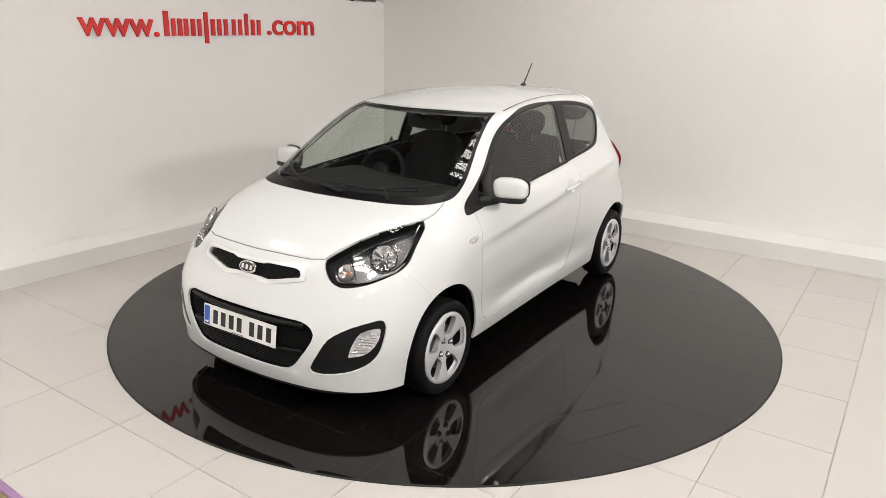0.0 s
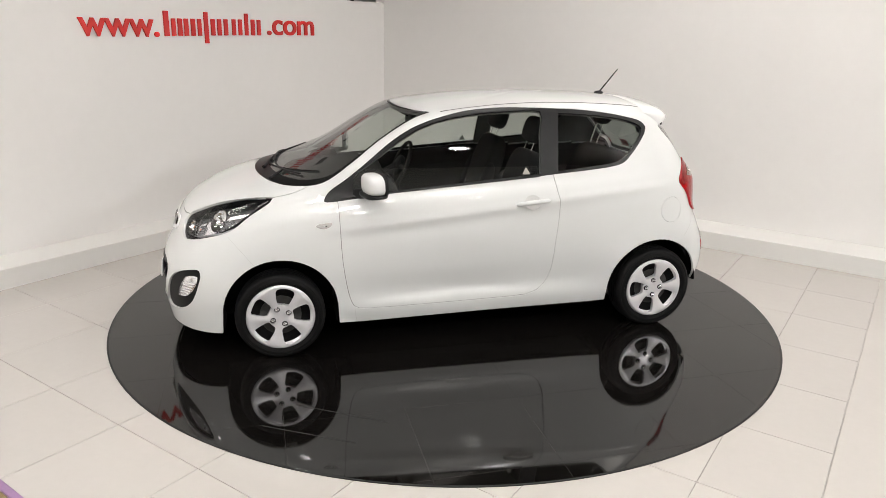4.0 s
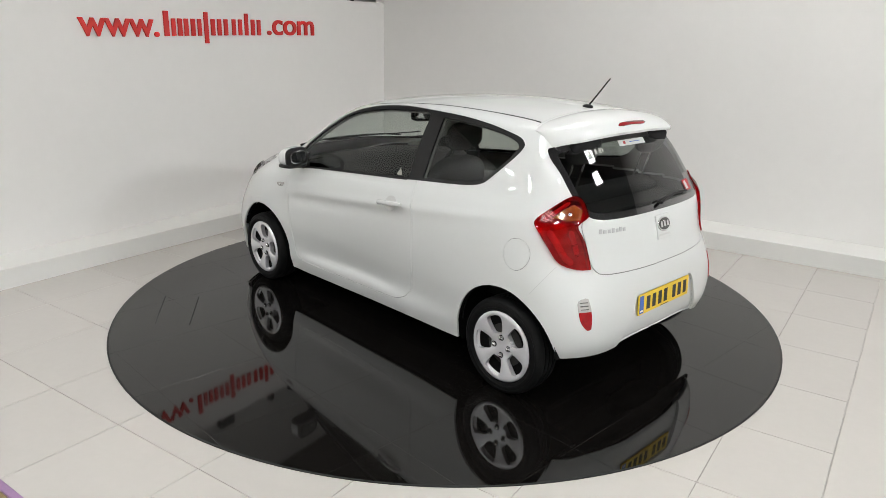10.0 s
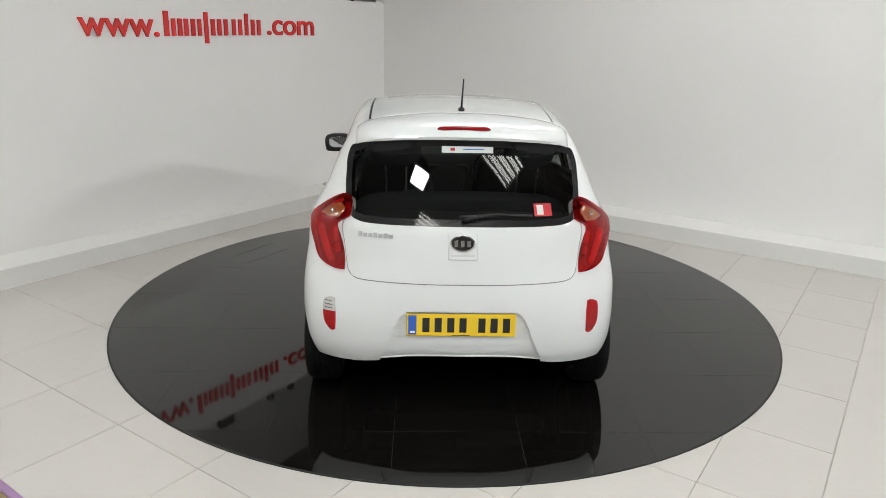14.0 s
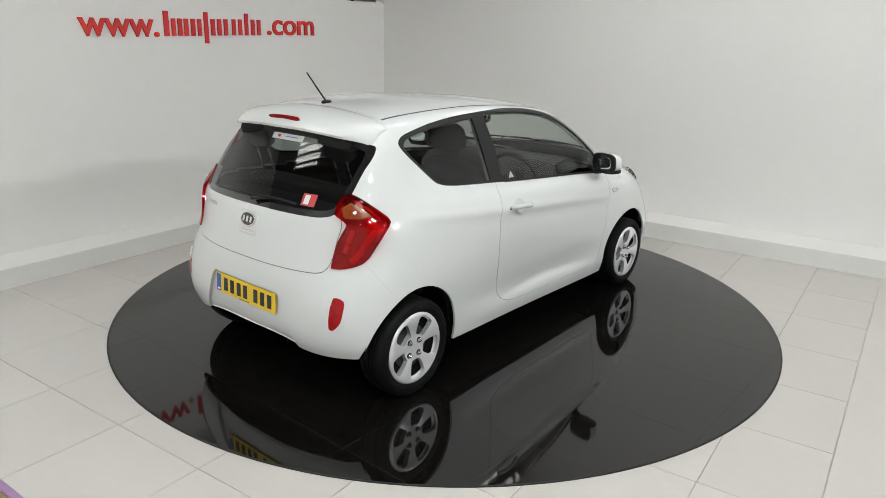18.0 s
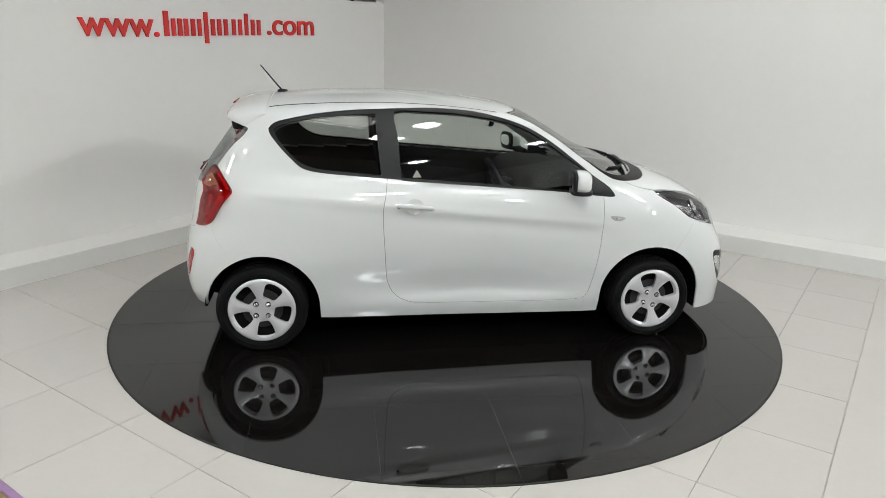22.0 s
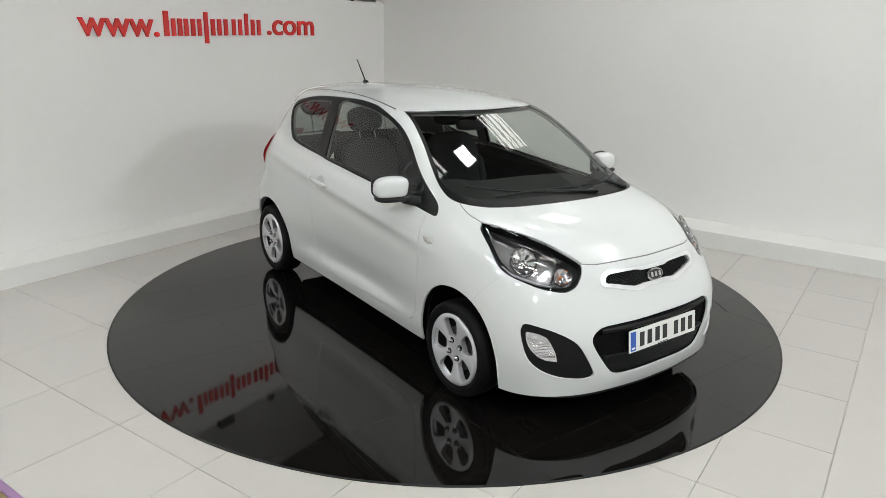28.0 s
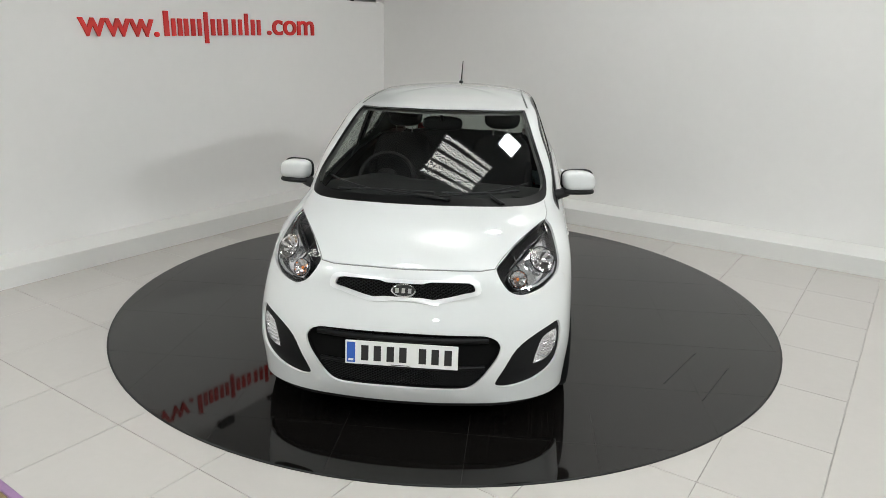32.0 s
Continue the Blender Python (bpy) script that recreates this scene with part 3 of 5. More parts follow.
ROOF_MIDDLE = [(0.85, 0, 1.463), (0.82, 0, 1.463), (0.79, 0, 1.464), (0.76, 0, 1.464), (0.73, 0, 1.465), (0.7, 0, 1.465), (0.67, 0, 1.465), (0.64, 0, 1.465), (0.6, 0, 1.465), (0.56, 0, 1.464), (0.51, 0, 1.463), (0.46, 0, 1.462), (0.42, 0, 1.461), (0.38, 0, 1.46), (0.35, 0, 1.459), (0.32, 0, 1.458), (0.3, 0, 1.457)]
FEATURE_LINES = [SILL_EDGE, SILL_FOLD, BUMPER_BELLY, BUMPER_RIDGE, LOWER_FLANK, MIDDLE_FLANK, SHOULDER, BELOW_WAIST, WAIST,
                 LOW_GLASS, HIGH_GLASS, CANT_RAIL, ROOF_EDGE, ROOF_CROWN, ROOF_MIDDLE]


def hermite_axis(P, knots, per):
    """Smooth curve through the samples of P along its first axis."""
    n = len(P)
    out = []
    for i in range(1, n - 2):
        h = knots[i + 1] - knots[i]
        m1 = (P[i + 1] - P[i - 1]) / (knots[i + 1] - knots[i - 1]) * h
        m2 = (P[i + 2] - P[i]) / (knots[i + 2] - knots[i]) * h
        for k in range(per + (1 if i == n - 3 else 0)):
            t = k / per
            out.append((2*t**3 - 3*t**2 + 1) * P[i] + (t**3 - 2*t**2 + t) * m1 + (-2*t**3 + 3*t**2) * P[i + 1] + (t**3 - t**2) * m2)
    return np.array(out)


def body_grid(per_col=7, per_row=6):
    G = np.array(FEATURE_LINES, float)                                   # rows, columns, xyz
    flip = np.array([1, -1, 1.0])
    # along each row: mirrored beyond nose and tail
    C = np.concatenate([G[:, 1:2] * flip, G, G[:, -2:-1] * flip], 1).transpose(1, 0, 2)
    d = np.linalg.norm(np.diff(C, axis=0), axis=2)[:, :13].mean(1)
    A = hermite_axis(C, np.concatenate([[0], np.cumsum(d)]), per_col).transpose(1, 0, 2)
    # across the rows: straight on below the sill, mirrored over the roof's middle
    B = np.concatenate([2 * A[:1] - A[1:2], A, A[-2:-1] * flip], 0)
    d = np.linalg.norm(np.diff(B, axis=0), axis=2).mean(1)
    S = hermite_axis(B, np.concatenate([[0], np.cumsum(d)]), per_row)
    for _ in range(3):                                               # ease small waves
        E = np.concatenate([2 * S[:1] - S[1:2], S, S[-2:-1] * flip], 0)
        E = np.concatenate([E[:, 1:2] * flip, E, E[:, -2:-1] * flip], 1)
        L = (E[:-2, 1:-1] + E[2:, 1:-1] + E[1:-1, :-2] + E[1:-1, 2:]) / 4
        S = S * 0.6 + L * 0.4
    S[:, 0, 1] = S[:, -1, 1] = S[-1, :, 1] = 0.0
    # shoulder crease and hollow above the sill, pressed into the flanks
    x, y, z = S[..., 0], S[..., 1], S[..., 2]
    flank = np.clip((2.15 - x) / 0.25, 0, 1) * np.clip((x + 0.12) / 0.25, 0, 1) * np.clip((y - 0.6) / 0.1, 0, 1)
    zc = 0.775 + 0.112 * (1.7 - x) / 1.1
    S[..., 1] += flank * (0.006 * np.exp(-((z - zc) / 0.022) ** 2) - 0.005 * np.exp(-((z - zc + 0.055) / 0.045) ** 2))
    # the lower door is hollow and ends in a ledge over the sill
    zf = 0.338 - 0.03 * np.clip((x - 1.3) / 0.55, 0, 1) - 0.02 * np.clip((1.2 - x) / 0.35, 0, 1)
    dip = np.where(z > zf, np.clip(1 - (z - zf) / 0.17, 0, 1) ** 1.6, np.clip(1 - (zf - z) / 0.028, 0, 1))
    S[..., 1] -= flank * np.clip((1.97 - x) / 0.35, 0, 1) * np.clip((x - 0.7) / 0.4, 0, 1) * 0.012 * dip
    return S


def body_bmesh():
    S = body_grid()
    nr, nc = S.shape[:2]
    bm = bmesh.new()
    V = {}
    for side in (1, -1):
        for i in range(nr):
            for j in range(nc):
                mid = j in (0, nc - 1) or i == nr - 1
                if side < 0 and mid:
                    V[side, i, j] = V[1, i, j]
                else:
                    V[side, i, j] = bm.verts.new((S[i, j, 0], S[i, j, 1] * side, S[i, j, 2]))
        for i in range(nr - 1):
            for j in range(nc - 1):
                q = (V[side, i, j], V[side, i, j + 1], V[side, i + 1, j + 1], V[side, i + 1, j])
                bm.faces.new(q if side < 0 else q[::-1])
    bm.normal_update()
    if sum(f.normal.y * f.calc_center_median().y for f in bm.faces) < 0:
        bmesh.ops.reverse_faces(bm, faces=bm.faces)
    return bm


X, Y, Z = Vector((1, 0, 0)), Vector((0, 1, 0)), Vector((0, 0, 1))
# A view: the way its picture runs across and up.
SIDE, FRONT, TOP = (X, Z), (Y, Z), (X, Y)


def oblique(ahead, side):
    """The view of one corner of the car, nose (ahead 1) or tail (-1), left (side 1) or right (-1), and the way to its eye."""
    return (Vector((0.8, -0.6 * ahead * side, 0)), Z), Vector((0.6 * ahead, 0.8 * side, 0))


def seen_in(view, p):
    return (p.dot(view[0]), p.dot(view[1]))


REAR_CURVE = (0.889, 0.265, 0.361)                    # lean of the rear window at z = 1.15, its bend upwards and across
SCREEN_CURVE = (-0.645, 0.102, 0.2005, 0.0244)     # slope of the windscreen at x = 2, its bend along and across, its twist


def even_normals(verts, axis):
    """Normals of an evenly curved sheet of glass: front and rear windows by their own curve, side glass by the quadric nearest to it."""
    if axis == "z":
        slope, along, across, twist = SCREEN_CURVE
        return {v: Vector((-(slope - 2 * along * (v.co.x - 2) + twist * v.co.y ** 2), 2 * across * v.co.y - 2 * twist * (v.co.x - 2) * v.co.y, 1.0)).normalized()
                for v in verts}
    if axis == "x":
        lean, upward, across = REAR_CURVE
        return {v: Vector((-1.0, 2 * across * v.co.y, lean + 2 * upward * (v.co.z - 1.15))).normalized() for v in verts}
    co = np.array([v.co for v in verts])
    u, v = co[:, 0] - co[:, 0].mean(), co[:, 2] - co[:, 2].mean()
    terms = [(0, 0), (1, 0), (2, 0), (0, 1), (1, 1), (0, 2)]
    coef = np.linalg.lstsq(np.stack([u ** i * v ** j for i, j in terms], 1), co[:, 1], rcond=None)[0]
    du = sum(c * i * u ** max(i - 1, 0) * v ** j for c, (i, j) in zip(coef, terms))
    dv = sum(c * j * u ** i * v ** max(j - 1, 0) for c, (i, j) in zip(coef, terms))
    n = np.stack([-du, np.ones_like(du), -dv], 1)
    n *= math.copysign(1.0, co[:, 1].mean()) / np.linalg.norm(n, axis=1)[:, None]
    return {vert: Vector(k) for vert, k in zip(verts, n)}


class Shell:
    """The body skin, cut along outlines into the panels it is made of."""

    def __init__(self, bm):
        from mathutils.bvhtree import BVHTree
        self.bm = bm
        self.tag = bm.faces.layers.int.new("panel")
        bm.normal_update()
        self.smooth = bm.copy()
        self.smooth.faces.ensure_lookup_table()
        self.tree = BVHTree.FromBMesh(self.smooth)
        self.names = {}

    def project(self, view, p, want):
        """The skin's point and normal seen at p in a view, on the side that want points to."""
        w = Vector(want)
        o = view[0] * p[0] + view[1] * p[1] + w * 6
        hit, nrm, idx, dist = self.tree.ray_cast(o, -w)
        return (hit, self.normal_at(hit)) if hit is not None else (None, None)

    def normal_at(self, co):
        hit, nrm, idx, dist = self.tree.find_nearest(co)
        f = self.smooth.faces[idx]
        vs = f.verts
        out = Vector((0, 0, 0))
        for v in vs:
            out += v.normal / max((v.co - hit).length, 1e-4)
        return out.normalized()

    def cut(self, view, poly, want, names, keep=lambda c: True):
        """Cut the skin along an outline; faces inside it, turned to want, that carry one of the old tags take the new one."""
        new_tag, old_tags = names
        bm = self.bm
        w = Vector(want)
        xs = [p[0] for p in poly]
        ys = [p[1] for p in poly]
        x0, x1, y0, y1 = min(xs) - 0.06, max(xs) + 0.06, min(ys) - 0.06, max(ys) + 0.06

        def near(f):
            c = f.calc_center_median()
            u, v = seen_in(view, c)
            return x0 < u < x1 and y0 < v < y1 and f.normal.dot(w) > 0.02 and keep(c)
        active = {f for f in bm.faces if near(f)}
        n = len(poly)
        for i in range(n):
            a, b = poly[i], poly[(i + 1) % n]
            d = Vector((b[0] - a[0], b[1] - a[1]))
            if d.length < 1e-6:
                continue
            m = 0.002
            bx0, bx1 = min(a[0], b[0]) - m, max(a[0], b[0]) + m
            by0, by1 = min(a[1], b[1]) - m, max(a[1], b[1]) + m
            pick = []
            for f in active:
                if not f.is_valid:
                    continue
                us = [seen_in(view, v.co) for v in f.verts]
                if max(u[0] for u in us) >= bx0 and min(u[0] for u in us) <= bx1 and max(u[1] for u in us) >= by0 and min(u[1] for u in us) <= by1:
                    pick.append(f)
            if not pick:
                continue
            nx, ny = -d.y, d.x
            co, no = view[0] * a[0] + view[1] * a[1], view[0] * nx + view[1] * ny
            geom = set(pick)
            for f in pick:
                geom.update(f.edges)
                geom.update(f.verts)
            r = bmesh.ops.bisect_plane(bm, geom=list(geom), dist=1e-5, plane_co=co, plane_no=no)
            for g in r["geom"]:
                if isinstance(g, bmesh.types.BMFace):
                    active.add(g)
        tag = self.names.setdefault(new_tag, len(self.names) + 1)
        olds = None if old_tags is None else {self.names.get(o, 0) for o in old_tags}
        for f in active:
            if f.is_valid and (olds is None or f[self.tag] in olds):
                if inside(seen_in(view, f.calc_center_median()), poly):
                    f[self.tag] = tag

    def take(self, name, mat, parent, as_name, label="", push=0.0, depth=0.0, even=""):
        """Lift the faces with one tag out as a part; push moves them along the normal, depth gives thickness inwards, even
        names the axis along which the sheet is read to give it the unbroken curve of blown glass."""
        tag = self.names.get(name, 0)
        bm = self.bm
        faces = [f for f in bm.faces if f[self.tag] == tag]
        out = bmesh.new()
        vm = {}
        for f in faces:
            vs = []
            for v in f.verts:
                if v not in vm:
                    vm[v] = out.verts.new(v.co)
                vs.append(vm[v])
            try:
                out.faces.new(vs)
            except ValueError:
                pass
        nrm = even_normals(list(out.verts), even) if even else {v: self.normal_at(v.co) for v in out.verts}
        if push:
            for v in out.verts:
                v.co += nrm[v] * push
        outer = list(out.verts)
        normals = [nrm[v] for v in outer]
        if depth:
            edge = [e for e in out.edges if e.is_boundary]
            lower = {}
            for e in edge:
                for v in e.verts:
                    if v not in lower:
                        lower[v] = out.verts.new(v.co - nrm[v] * depth)
                        normals.append(nrm[v])
            for e in edge:
                a, b = e.verts
                f = e.link_faces[0]
                vs = list(f.verts)
                if vs[(vs.index(a) + 1) % len(vs)] == b:
                    a, b = b, a
                fl = out.faces.new((a, b, lower[b], lower[a]))
                fl.smooth = False
        me = bpy.data.meshes.new(as_name)
        for f in out.faces:
            f.smooth = True
        out.verts.index_update()
        out.to_mesh(me)
        if depth:
            loop_n = []
            nv = len(outer)
            for p in me.polygons:
                wallish = any(vi >= nv for vi in p.vertices)
                for vi in p.vertices:
                    loop_n.append(tuple(p.normal) if wallish else tuple(normals[vi]))
            me.normals_split_custom_set(loop_n)
        else:
            me.normals_split_custom_set_from_vertices([tuple(x) for x in normals])
        out.free()
        me.materials.append(mat)
        ob = new(as_name, me)
        ob.parent = parent
        return tagged(ob, label)


# ---- the car: panels, lamps, wheels, cabin ----
DLO = [(2.115, .906), (2.085, .955), (1.986, 1.022), (1.856, 1.121), (1.726, 1.218), (1.594, 1.295), (1.46, 1.346), (1.26, 1.391), (1.027, 1.409),
       (.795, 1.406), (.529, 1.395), (.328, 1.373), (.194, 1.348), (.109, 1.326), (.07, 1.292), (.089, 1.246), (.148, 1.177), (.204, 1.121),
       (.247, 1.084), (.313, 1.063), (.428, 1.048), (.724, 1.023), (1.183, .983), (1.711, .942), (2.05, .905)]
DOOR_GLASS = [(1.935, .938), (1.94, 1.034), (1.855, 1.102), (1.697, 1.214), (1.565, 1.290), (1.430, 1.336), (1.194, 1.376), (.961, 1.389), (.785, 1.385),
              (.80, 1.25), (.812, 1.027, 0), (1.184, .998), (1.712, .954)]
QUARTER_GLASS = [(.672, 1.376, 0), (.53, 1.370), (.329, 1.351), (.195, 1.328), (.122, 1.303), (.10, 1.28), (.13, 1.224), (.232, 1.12), (.313, 1.084),
                 (.428, 1.068), (.70, 1.041, 0)]
DOOR = [(2.04, .93, 0), (2.036, .86), (2.031, .723), (2.02, .55), (1.991, .368), (1.963, .289), (1.919, .265), (1.68, .259), (1.165, .266), (.891, .275),
        (.807, .303), (.757, .349), (.727, .427), (.714, .616), (.706, .756), (.706, .859), (.722, .94), (.738, 1.06, 0)]
TAIL_LAMP = [(.15, 1.078), (.111, 1.062), (.085, 1.015), (.077, .984), (.128, .945), (.105, .90), (.085, .86), (.062, .79), (.048, .735, 0), (.09, .735),
             (.135, .743), (.19, .762), (.225, .79), (.25, .83), (.295, .897), (.33, .948), (.315, .975), (.24, 1.033), (.19, 1.064)]
HEAD_LAMP = [(2.042, .79), (1.973, .824), (1.866, .865), (1.687, .907), (1.524, .922, 0), (1.528, .895), (1.60, .83), (1.66, .765), (1.72, .735),
             (1.80, .713), (1.89, .69), (1.99, .678), (2.035, .70), (2.052, .75)]
HEAD_BOWL = [(1.578, .890), (1.68, .872), (1.80, .845), (1.90, .815), (1.975, .787), (2.015, .75), (2.008, .705), (1.90, .708), (1.80, .731), (1.72, .757),
             (1.665, .792), (1.615, .842), (1.585, .872)]
FOG = [(1.855, .538), (1.818, .535), (1.806, .50), (1.828, .42), (1.858, .362), (1.914, .315), (2.0, .28), (2.10, .263), (2.145, .27), (2.155, .29), (2.13, .355),
       (2.073, .45), (1.973, .508)]
FOG_LENS = [(1.835, .50), (1.93, .483), (1.978, .41), (1.99, .363, 0), (1.93, .372), (1.88, .40), (1.842, .45)]


def both(half):
    """A half outline from the middle, mirrored about it."""
    return half + [(-p[0], *p[1:]) for p in half[::-1]]


SCREEN = [(2.487, 0.0), (2.467, .24), (2.415, .42), (2.335, .55), (2.235, .622), (2.12, .655), (1.994, .648), (1.79, .588), (1.60, .54), (1.455, .513, 0), (1.53, .40), (1.575, .2), (1.588, 0)]
SCREEN_GLASS = [(2.40, 0.0), (2.38, .24), (2.325, .42), (2.24, .55), (2.15, .613), (2.06, .635), (1.97, .620), (1.79, .566), (1.615, .520), (1.485, .495, 0), (1.55, .37), (1.592, .2), (1.604, 0)]
HOOD = [(2.926, 0.0), (2.914, .21), (2.892, .34), (2.865, .408, 0), (2.80, .441), (2.705, .493), (2.545, .578), (2.392, .646, 0), (2.30, .652), (2.20, .64, 0), (2.1, .4, 0), (2.1, 0, 0)]
GRILLE = [(0, .739), (.157, .743), (.30, .748), (.335, .735), (.343, .699), (.30, .688), (.15, .654), (.10, .656), (.05, .663), (0, .663)]
GRILLE_IN = [(0, .731), (.085, .732), (.12, .740), (.29, .740), (.318, .728), (.325, .705), (.29, .697), (.145, .667), (.09, .672), (0, .672)]
INTAKE = [(0, .526), (.373, .519), (.43, .50), (.455, .463), (.44, .413), (.388, .335), (.352, .292), (.315, .267), (.27, .259), (0, .261)]
REAR_GLASS = [(0, 1.335), (.42, 1.318), (.545, 1.288), (.566, 1.24), (.567, 1.18), (.565, 1.082), (.546, 1.003), (.516, .977), (.455, .966), (0, .960)]
HATCH = [(0, .698), (.12, .698), (.46, .703), (.52, .712), (.548, .745), (.566, .868), (.576, .94), (.55, 1.0, 0), (.55, 1.1), (.55, 1.2), (.50, 1.30, 0), (0, 1.32, 0)]
RECESS = [(0, .568), (.265, .566), (.30, .53), (.345, .42), (.385, .335), (.40, .25, 0), (0, .25, 0)]
REAR_FOG = [(.610, .605), (.658, .596), (.666, .55), (.659, .490), (.628, .450), (.606, .456)]


def arch(cx):
    """The outline of a wheel opening, flattened towards the sill."""
    pts = [(cx + 0.325 * math.cos(a), 0.272 + 0.326 * math.sin(a)) for a in (math.pi * k / 28 for k in range(29))]
    return pts + [(cx - 0.335, 0.1), (cx + 0.335, 0.1)]


def mirrored_u(poly):
    return [(-p[0], p[1]) for p in poly]


def build_body(car):
    sh = Shell(body_bmesh())
    L, R = Vector((0, 1, 0)), Vector((0, -1, 0))
    fwd, aft, up = Vector((1, 0, 0)), Vector((-1, 0, 0)), Vector((0, 0, 1))
    low = lambda c: c.z < 0.75
    for w, s in ((L, 1), (R, -1)):
        wide = lambda c, s=s: c.y * s > 0.3
        for cx in (2.375, 0.008):
            sh.cut(SIDE, arch(cx), w, ("arch", None), keep=lambda c, s=s: c.y * s > 0.3 and c.z < 0.75)
        dlo = smooth_loop(DLO, 3)
        sh.cut(SIDE, dlo, w, ("trim" + str(s), [""]), keep=wide)
        sh.cut(SIDE, smooth_loop(DOOR_GLASS, 3), w, ("door_glass" + str(s), ["trim" + str(s)]), keep=wide)
        sh.cut(SIDE, smooth_loop(QUARTER_GLASS, 3), w, ("quarter_glass" + str(s), ["trim" + str(s)]), keep=wide)
        door = smooth_loop(DOOR, 3)
        sh.cut(SIDE, offset_loop(door, 0.0016), w, ("door_gap" + str(s), [""]), keep=wide)
        sh.cut(SIDE, offset_loop(door, -0.0016), w, ("door" + str(s), ["door_gap" + str(s)]), keep=wide)
        if s == 1:
            cap = [(-.067 + .075 * math.cos(a), .787 + .08 * math.sin(a)) for a in (2 * math.pi * k / 30 for k in range(30))]
            sh.cut(SIDE, offset_loop(cap, 0.0011), w, ("fuel_gap", [""]), keep=wide)
            sh.cut(SIDE, offset_loop(cap, -0.0011), w, ("fuel", ["fuel_gap"]), keep=wide)
        view, eye = oblique(-1, s)
        tail = smooth_loop(TAIL_LAMP, 3)
        sh.cut(view, tail, eye, ("tail" + str(s), [""]))
        view, eye = oblique(1, s)
        head = smooth_loop(HEAD_LAMP, 3)
        sh.cut(view, head, eye, ("head" + str(s), [""]))
        sh.cut(view, smooth_loop(HEAD_BOWL, 3), eye, ("headin" + str(s), ["head" + str(s)]))
        sh.cut(view, smooth_loop(FOG, 3), eye, ("fog" + str(s), [""]))
        sh.cut(view, smooth_loop(FOG_LENS, 3), eye, ("foglens" + str(s), ["fog" + str(s)]))
    # windscreen surround and glass
    sh.cut(TOP, smooth_loop(SCREEN + [(p[0], -p[1], *p[2:]) for p in SCREEN[-2:0:-1]], 3), up, ("border", [""]))
    sh.cut(TOP, smooth_loop(SCREEN_GLASS + [(p[0], -p[1], *p[2:]) for p in SCREEN_GLASS[-2:0:-1]], 3), up, ("screen", ["border"]))
    hood = smooth_loop(HOOD + [(p[0], -p[1], *p[2:]) for p in HOOD[-2:0:-1]], 3)
    sh.cut(TOP, offset_loop(hood, 0.0022), up, ("hood_gap", [""]))
    sh.cut(TOP, offset_loop(hood, -0.0022), up, ("hood", ["hood_gap"]))
    front = lambda c: c.x > 2.4
    rear = lambda c: c.x < 0.2
    full = lambda half: smooth_loop(half + [(-p[0], *p[1:]) for p in half[-2:0:-1]], 3)
    sh.cut(FRONT, offset_loop(full(GRILLE), 0.008), fwd, ("surround", [""]), keep=front)
    sh.cut(FRONT, full(GRILLE_IN), fwd, ("grille", ["surround"]), keep=front)
    sh.cut(FRONT, full(INTAKE), fwd, ("intake", [""]), keep=front)
    sh.cut(FRONT, full(REAR_GLASS), aft, ("rear_glass", [""]), keep=rear)
    sh.cut(FRONT, offset_loop(full(REAR_GLASS), -0.03), aft, ("rear_clear", ["rear_glass"]), keep=rear)
    hatch = full(HATCH)
    sh.cut(FRONT, offset_loop(hatch, 0.0022), aft, ("hatch_gap", [""]), keep=rear)
    sh.cut(FRONT, offset_loop(hatch, -0.0022), aft, ("hatch", ["hatch_gap"]), keep=rear)
    sh.cut(FRONT, full(RECESS), aft, ("recess", [""]), keep=rear)
    for s in (1, -1):
        lamp = smooth_loop([(p[0] * s, p[1]) for p in REAR_FOG], 3)
        sh.cut(FRONT, lamp, aft, ("rearfog" + str(s), [""]), keep=rear)
    sh.cut(FRONT, [(.58, .543), (.69, .543), (.69, .63), (.58, .63)], aft, ("reversing", ["rearfog1"]), keep=rear)
    # bumpers
    sh.cut(SIDE, [(3.2, .1), (3.2, .70), (2.70, .70), (2.66, .47), (2.6, .1)], fwd, ("front_bumper", [""]), keep=lambda c: c.x > 2.5)
    sh.cut(SIDE, [(3.2, .1), (3.2, .182), (2.95, .178), (2.72, .170), (2.72, .1)], fwd, ("lip", ["front_bumper"]), keep=lambda c: c.x > 2.6)
    sh.cut(SIDE, [(-.7, .1), (-.7, .66), (-.30, .70), (-.27, .50), (-.27, .1)], aft, ("rear_bumper", [""]), keep=lambda c: c.x < 0)

    body = sh.take("", PAINT, car, "body", "glossy white painted steel shell", depth=0.012)
    for gap in ("door_gap1", "door_gap-1", "fuel_gap", "hood_gap", "hatch_gap"):
        sh.take(gap, SEAM, car, "panel_gap", "dark hairline gap round a panel", push=-0.004)
    doors = {}
    for s in (1, -1):
        k = str(s)
        doors[s] = sh.take("door" + k, PAINT, car, "door", "white door with a pressed shoulder line", depth=0.01)
        sh.take("trim" + k, TRIM, car, "window_trim", "black window surround and pillar", push=-0.002, depth=0.012)
        sh.take("door_glass" + k, GLASS, car, "door_window", "lightly tinted door glass", push=-0.006, even="y").visible_shadow = False
        sh.take("quarter_glass" + k, GLASS_QUARTER, car, "quarter_window", "tinted rear side glass", push=-0.006, even="y").visible_shadow = False
    sh.take("fuel", PAINT, car, "fuel_flap", "round white fuel flap", push=0.0005, depth=0.006)
    sh.take("border", SCUTTLE, car, "windscreen_surround", "black windscreen edge and scuttle panel", push=-0.003)
